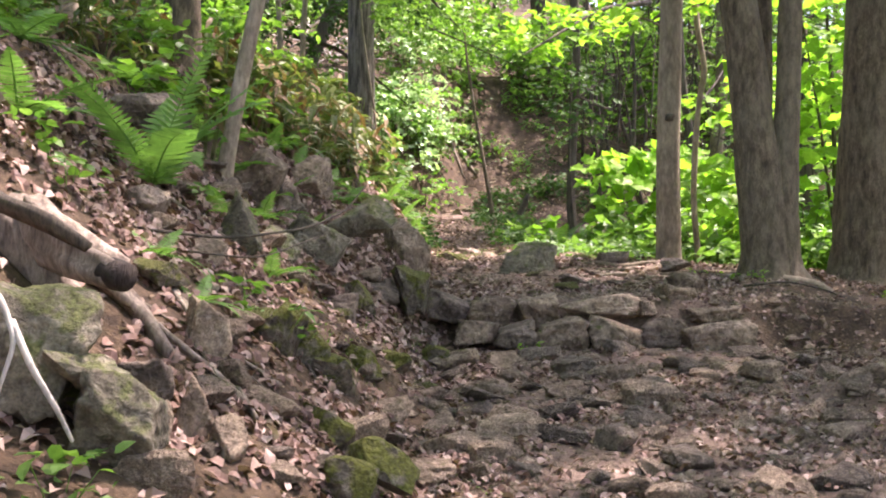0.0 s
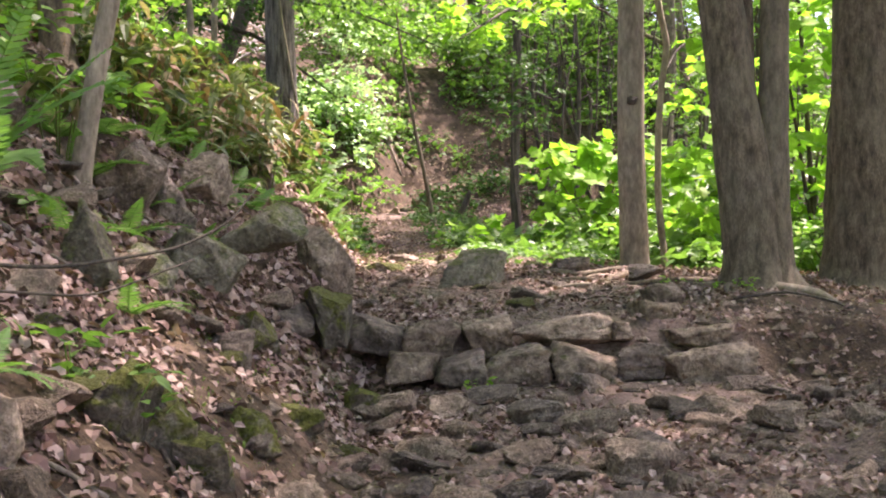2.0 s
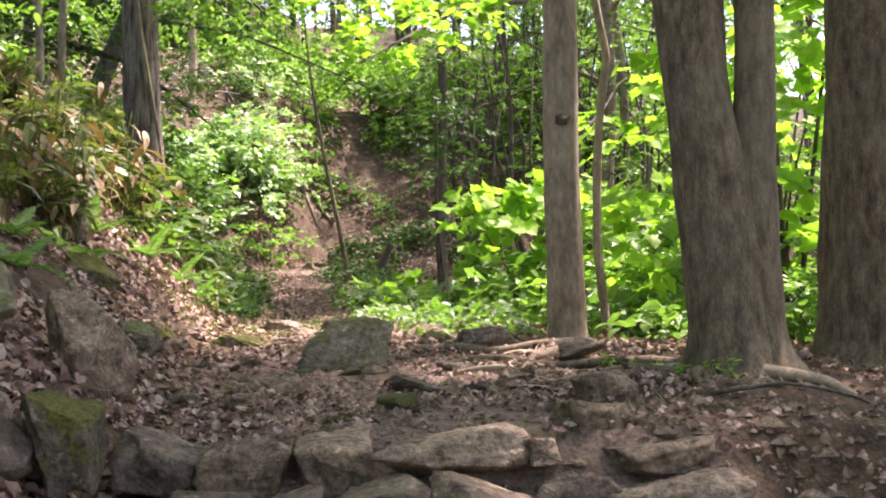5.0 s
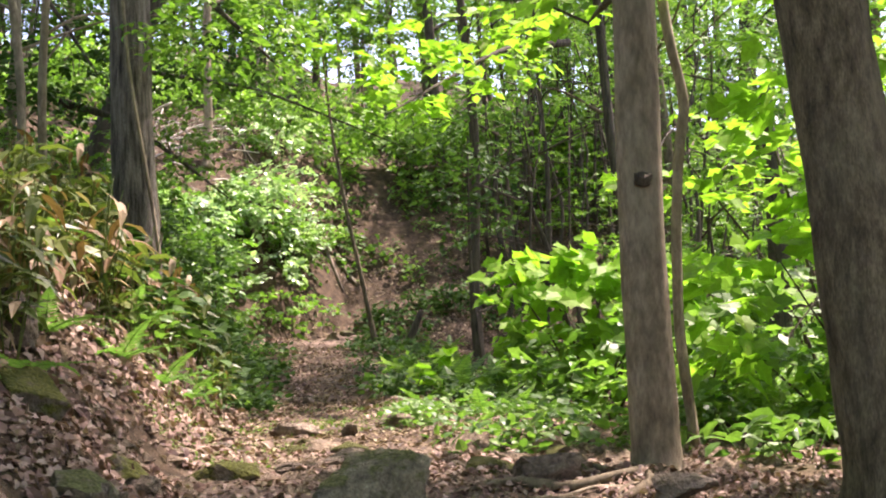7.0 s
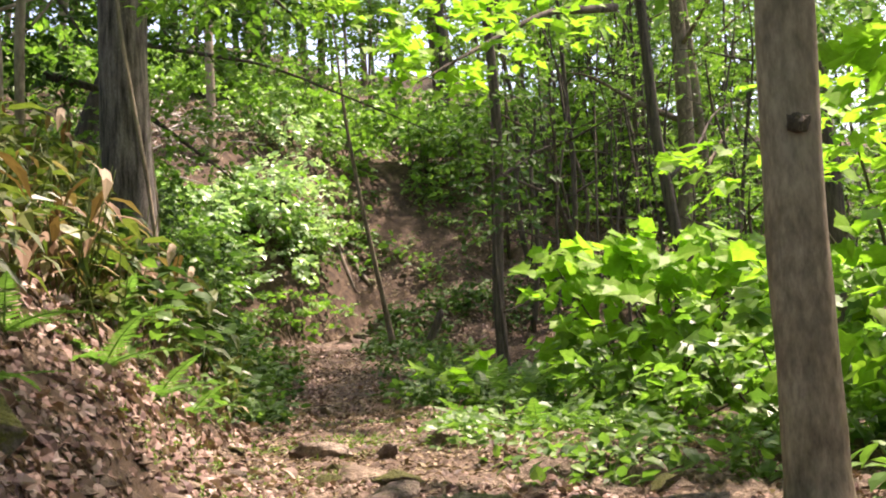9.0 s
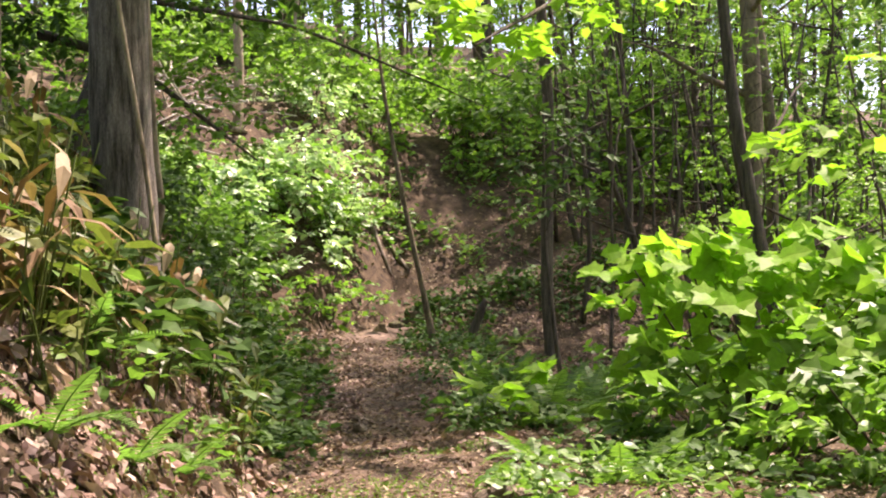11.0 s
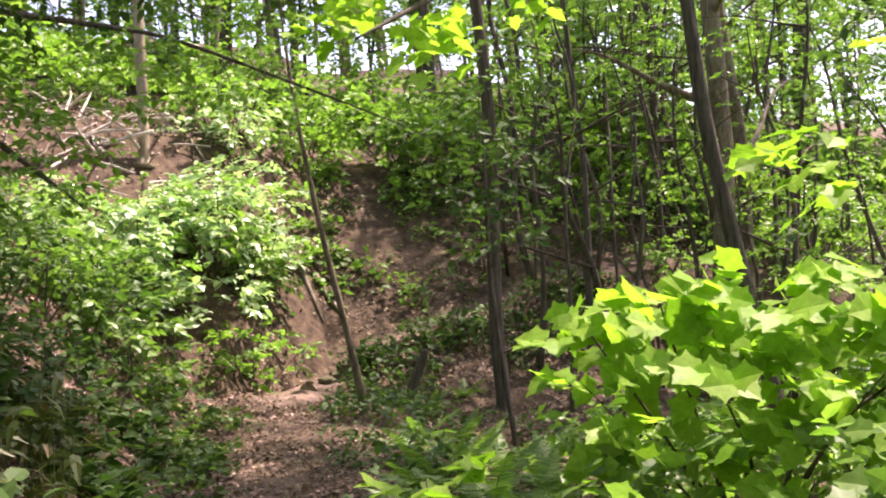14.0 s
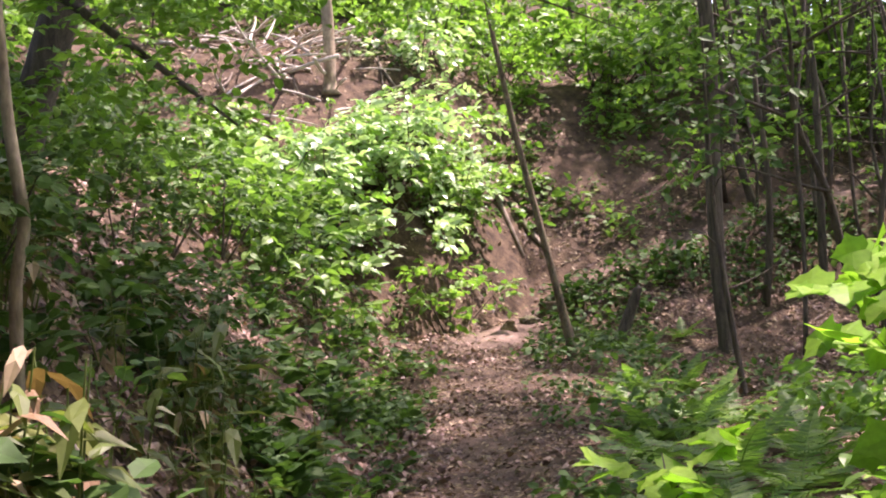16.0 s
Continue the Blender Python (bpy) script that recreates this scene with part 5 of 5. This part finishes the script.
# bleached wood, whose paleness also stands in for sun glare on this slope
pale = new("stick", tube_mesh("stick", [(-0.5, 0, 0), (-0.2, 0.05, 0.02), (0.15, 0.0, 0.03), (0.5, 0.06, 0.0)], [0.022, 0.02, 0.017, 0.008], PALEWOOD, 7, 0.06, 3, 660))
tagged(pale, "bleached dead stick on the sunlit slope", "stick", "bleached sticks on the slope")
for k in range(60):
    x, y = g.uniform(-4.2, -1.2), g.uniform(31.0, 34.6)
    m = pose(x, y, lz(x, y) + g.uniform(0.03, 0.18), g.uniform(-25, 25), g.uniform(-50, 20), g.uniform(0, 360))
    s = g.uniform(0.6, 1.6)
    if k:
        copy_thing(pale, m).scale = (s, s, s)
    else:
        pale.matrix_basis = m
for k, (x, y, dx, dy) in enumerate(((0.05, 33.0, 0.5, -0.7), (0.45, 33.1, 0.4, -0.5))):
    pts = [(x + dx * f, y + dy * f, lz(x + dx * f, y + dy * f) + 0.05) for f in (0, 0.35, 0.7, 1.0)]
    tagged(new("dead_branch", tube_mesh("dead_branch", pts, [0.05, 0.045, 0.04, 0.02], DEADWOOD, 9, 0.06, 4, 670 + k)), "pale dead branch lying down the bare slope", "branch")
for k, (x, y, h, r, lx) in enumerate(((1.6, 28.6, 0.72, 0.065, 0.75),)):
    z = lz(x, y)
    tagged(new("stump", tube_mesh("stump", [(x, y, z - 0.08), (x + lx * 0.2, y, z + h * 0.4), (x + lx * 0.45, y, z + h)], [r * 1.2, r, r * 0.8], BARK_DARK, 12, 0.1, 4, 680 + k, 0.4)), "dark rotten stump beside the path", "stump")

# roots that run over the path from the forked tree and from the slender tree
ROOTS = [(fork, (fx, fy, fz), [(2.6, 10.95), (2.3, 11.1), (1.95, 11.15), (1.6, 11.3), (1.3, 11.25)], 0.032), (fork, (fx, fy, fz), [(2.6, 11.0), (2.35, 11.35), (2.0, 11.5), (1.7, 11.75), (1.35, 11.8)], 0.04),
         (fork, (fx, fy, fz), [(2.55, 10.8), (2.25, 10.85), (1.95, 10.7), (1.7, 10.75)], 0.035), (fork, (fx, fy, fz), [(2.2, 11.1), (2.0, 10.95), (1.75, 11.05), (1.5, 10.95)], 0.025),
         (beech, (2.25, 12.5, 0), [(2.2, 12.4), (2.0, 12.1), (1.7, 12.0), (1.45, 12.1), (1.2, 12.0)], 0.04), (beech, (2.25, 12.5, 0), [(2.15, 12.35), (2.1, 11.95), (1.85, 11.7), (1.8, 11.4)], 0.035),
         (fork, (fx, fy, fz), [(2.85, 10.7), (2.9, 10.45), (3.05, 10.2), (3.1, 10.0)], 0.06), (fork, (fx, fy, fz), [(2.65, 10.7), (2.5, 10.5), (2.45, 10.3)], 0.05)]
for k in range(14):
    x, y = (g.uniform(1.7, 2.5), g.uniform(10.6, 11.6)) if k < 9 else (g.uniform(1.6, 2.1), g.uniform(11.7, 12.4))
    a = math.pi + g.uniform(-0.7, 0.7)
    line = []
    for i in range(6):
        line.append((x, y))
        a += g.uniform(-1.0, 1.0)
        x, y = x + 0.16 * math.cos(a), y + 0.16 * math.sin(a)
    ROOTS.append((fork if k < 9 else beech, None, line, g.uniform(0.01, 0.022)))
for k, (owner, base, line, r) in enumerate(ROOTS):
    bz = owner.matrix_basis.translation
    pts = [(x - bz.x, y - bz.y, lz(x, y) - bz.z + r * (0.45 if 0 < i < len(line) - 1 else -0.1) + 0.02 * (i % 2)) for i, (x, y) in enumerate(line)]
    part("root", tube_mesh("root", pts, [r * 1.1] + [r * 0.62] * (len(pts) - 2) + [r * 0.25], BARK if k % 3 else BARK_SMOOTH, 9, 0.12, 5, 690 + k), owner)

# ---------------------------------------------------------------- fallen leaves


def normals(x, y):
    e = 0.05
    return unit(np.stack([land(x - e, y) - land(x + e, y), land(x, y - e) - land(x, y + e), np.full_like(x, 2 * e)], -1))


def litter(name, n, x0, x1, y0, y1, size, template, material, weight, label, seed, lift=0.012, tilt=0.45, width=1.0):
    """Leaves strewn over the ground; weight says how many lie where."""
    q = np.random.default_rng(seed)
    x, y = q.uniform(x0, x1, n), q.uniform(y0, y1, n)
    keep = q.uniform(0, 1, n) < weight(x, y)
    x, y = x[keep], y[keep]
    m = len(x)
    P = np.stack([x, y, land(x, y) + lift * q.uniform(0.2, 1.6, m)], 1)
    N = unit(normals(x, y) + q.normal(size=(m, 3)) * tilt)
    A = unit(np.cross(N, q.normal(size=(m, 3))))
    me = leaves_mesh(name, P, A, N, size * q.uniform(0.55, 1.3, m), template, material, width)
    tagged(new(name, me), label, "leaf litter", kind="stuff")


def patchy(x, y, s, seed):
    return np.clip(0.45 + 0.9 * fbm(x, y, s, seed), 0.06, 1)


CURLED = (OVATE[0] * np.array([1, 1.25, 2.6]), OVATE[1])
litter("fallen_leaves", 62000, -3.6, 0.5, 3.0, 13.5, 0.06, CURLED, LITTER, lambda x, y: patchy(x, y, 2.2, 21) * (1 - 0.8 * trodden(x, y)) * np.where(x < -2.2, 0.5, 1), "dry brown oak leaves strewn over the bank", 701)
litter("fallen_leaves", 48000, -0.6, 4.5, 3.5, 14.0, 0.045, CURLED, LITTER, lambda x, y: patchy(x, y, 2.0, 22) * (1 - 0.35 * trodden(x, y)), "broken brown leaves between path stones", 702, 0.02)
litter("leaf_crumbs", 46000, -1.6, 4.0, 3.5, 20.0, 0.028, DIAMOND, FLECK, lambda x, y: patchy(x, y, 3.0, 23), "crumbled leaf bits on the trodden earth", 703, 0.008, 0.3)
litter("fallen_leaves", 16000, -1.6, 4.5, 17.0, 31.5, 0.06, CURLED, LITTER, lambda x, y: patchy(x, y, 2.0, 28) * (1 - 0.6 * trodden(x, y) - 0.38 * trodden(x, y) * (y > 28.4)), "dry brown leaves under the verge plants", 708)
litter("leaf_crumbs", 60000, -2.2, 4.5, 14.0, 31.5, 0.05, DIAMOND, FLECK, lambda x, y: patchy(x, y, 2.0, 24) * (1 - 0.9 * trodden(x, y) * (y > 28.4)), "small tan leaves scattered over the path", 704, 0.01, 0.3)
litter("fallen_leaves", 46000, -5.0, 8.0, 27.0, 38.0, 0.08, DIAMOND, FLECK, lambda x, y: patchy(x, y, 1.5, 25) * (1 - 0.93 * trodden(x, y)), "brown leaf litter covering the wooded slope", 705, 0.015, 0.35)
litter("fallen_leaves", 34000, -3.2, 0.2, 13.0, 29.0, 0.07, CURLED, LITTER, lambda x, y: patchy(x, y, 1.8, 29) * (1 - 0.8 * trodden(x, y)), "dry brown leaves caught on the shaded bank", 709)
litter("leaf_crumbs", 26000, -0.9, 1.4, 13.0, 29.0, 0.042, DIAMOND, FLECK, lambda x, y: patchy(x, y, 3.5, 30), "pale leaf flecks on the dark path", 710, 0.008, 0.3)
litter("moss_tufts", 30000, -0.6, 1.9, 13.2, 18.5, 0.035, LANCE, GRASS, lambda x, y: np.clip(fbm(x, y, 2.4, 26), 0, 1) * (1 - 0.5 * trodden(x, y)), "short grass and moss along the path edge", 706, 0.01, 1.2, 1.6)
litter("moss_tufts", 16000, -1.2, 0.3, 3.5, 9.0, 0.022, LANCE, GRASS, lambda x, y: np.clip(fbm(x, y, 3.2, 27) - 0.25, 0, 1), "moss tufts between stones at the bank foot", 707, 0.008, 1.2, 1.8)

# ---------------------------------------------------------------- stones of the path, pieces of the ground
SHAPES = [rock_mesh("stone", (1, q, h), m, 800 + k, 3, 8) for k, (q, h, m) in enumerate(
    [(0.8, 0.4, STONE), (0.7, 0.5, STONE), (0.9, 0.35, STONE_DARK), (0.6, 0.45, STONE_DARK), (0.8, 0.55, STONE), (0.7, 0.3, STONE_DARK), (0.85, 0.5, STONE), (0.75, 0.4, STONE_MOSSY)])]
laid = []
for _ in range(5000):
    k = len(laid)
    if k == 300:
        break
    if k < 195:
        x, y, s = g.uniform(-0.1, 3.0), g.uniform(3.9, 8.75), float(np.clip(g.lognormal(-1.62, 0.4), 0.09, 0.38))
    elif k < 262:
        x, y, s = g.uniform(-1.5, 0.05), g.uniform(3.8, 9.2), g.uniform(0.09, 0.3)
    else:
        x, y, s = g.uniform(-0.5, 2.2), g.uniform(9.6, 16), g.uniform(0.1, 0.34)
    if any((x - a) ** 2 + (y - b) ** 2 < (0.33 * (s + c)) ** 2 for a, b, c in laid):
        continue
    laid.append((x, y, s))
    me = SHAPES[int(g.integers(0, 7))] if k < 195 else SHAPES[int(g.integers(3, 8))]
    ob = part("stone", me, GROUND)
    ob.matrix_basis = pose(x, y, lz(x, y) + s * (0.085 if k < 195 or k > 262 else 0.12), g.uniform(-14, 14), g.uniform(-14, 14), g.uniform(0, 360)) @ Matrix.Diagonal((s, s, s, 1))

# pebbles too small to pick apart
V0, F0 = ICO[2][0], ICO[2][1]
q = np.random.default_rng(77)
ico1 = (np.array([(1, 0, 0), (-1, 0, 0), (0, 1, 0), (0, -1, 0), (0, 0, 1), (0, 0, -1)], float), np.array([(0, 2, 4), (2, 1, 4), (1, 3, 4), (3, 0, 4), (2, 0, 5), (1, 2, 5), (3, 1, 5), (0, 3, 5)]))
n = 6000
x, y = q.uniform(-0.4, 3.0, n), q.uniform(3.6, 14, n)
P = np.stack([x, y, land(x, y)], 1)
S = np.clip(q.lognormal(-3.7, 0.5, (n, 1, 1)), 0.01, 0.085) * q.uniform(0.6, 1.4, (n, 6, 1)) * np.array([1, 1, 0.6])
a = q.uniform(0, 6.28, n)
R = np.zeros((n, 3, 3))
R[:, 0, 0], R[:, 0, 1], R[:, 1, 0], R[:, 1, 1], R[:, 2, 2] = np.cos(a), -np.sin(a), np.sin(a), np.cos(a), 1
V = P[:, None] + np.einsum("nij,nkj->nki", R, ico1[0][None] * S)
F = ico1[1][None] + (np.arange(n) * 6)[:, None, None]
tagged(new("pebbles", np_mesh("pebbles", V.reshape(-1, 3), F.reshape(-1, 3), STONE, False)), "small grey-brown pebbles strewn over the path", "pebbles", kind="stuff")
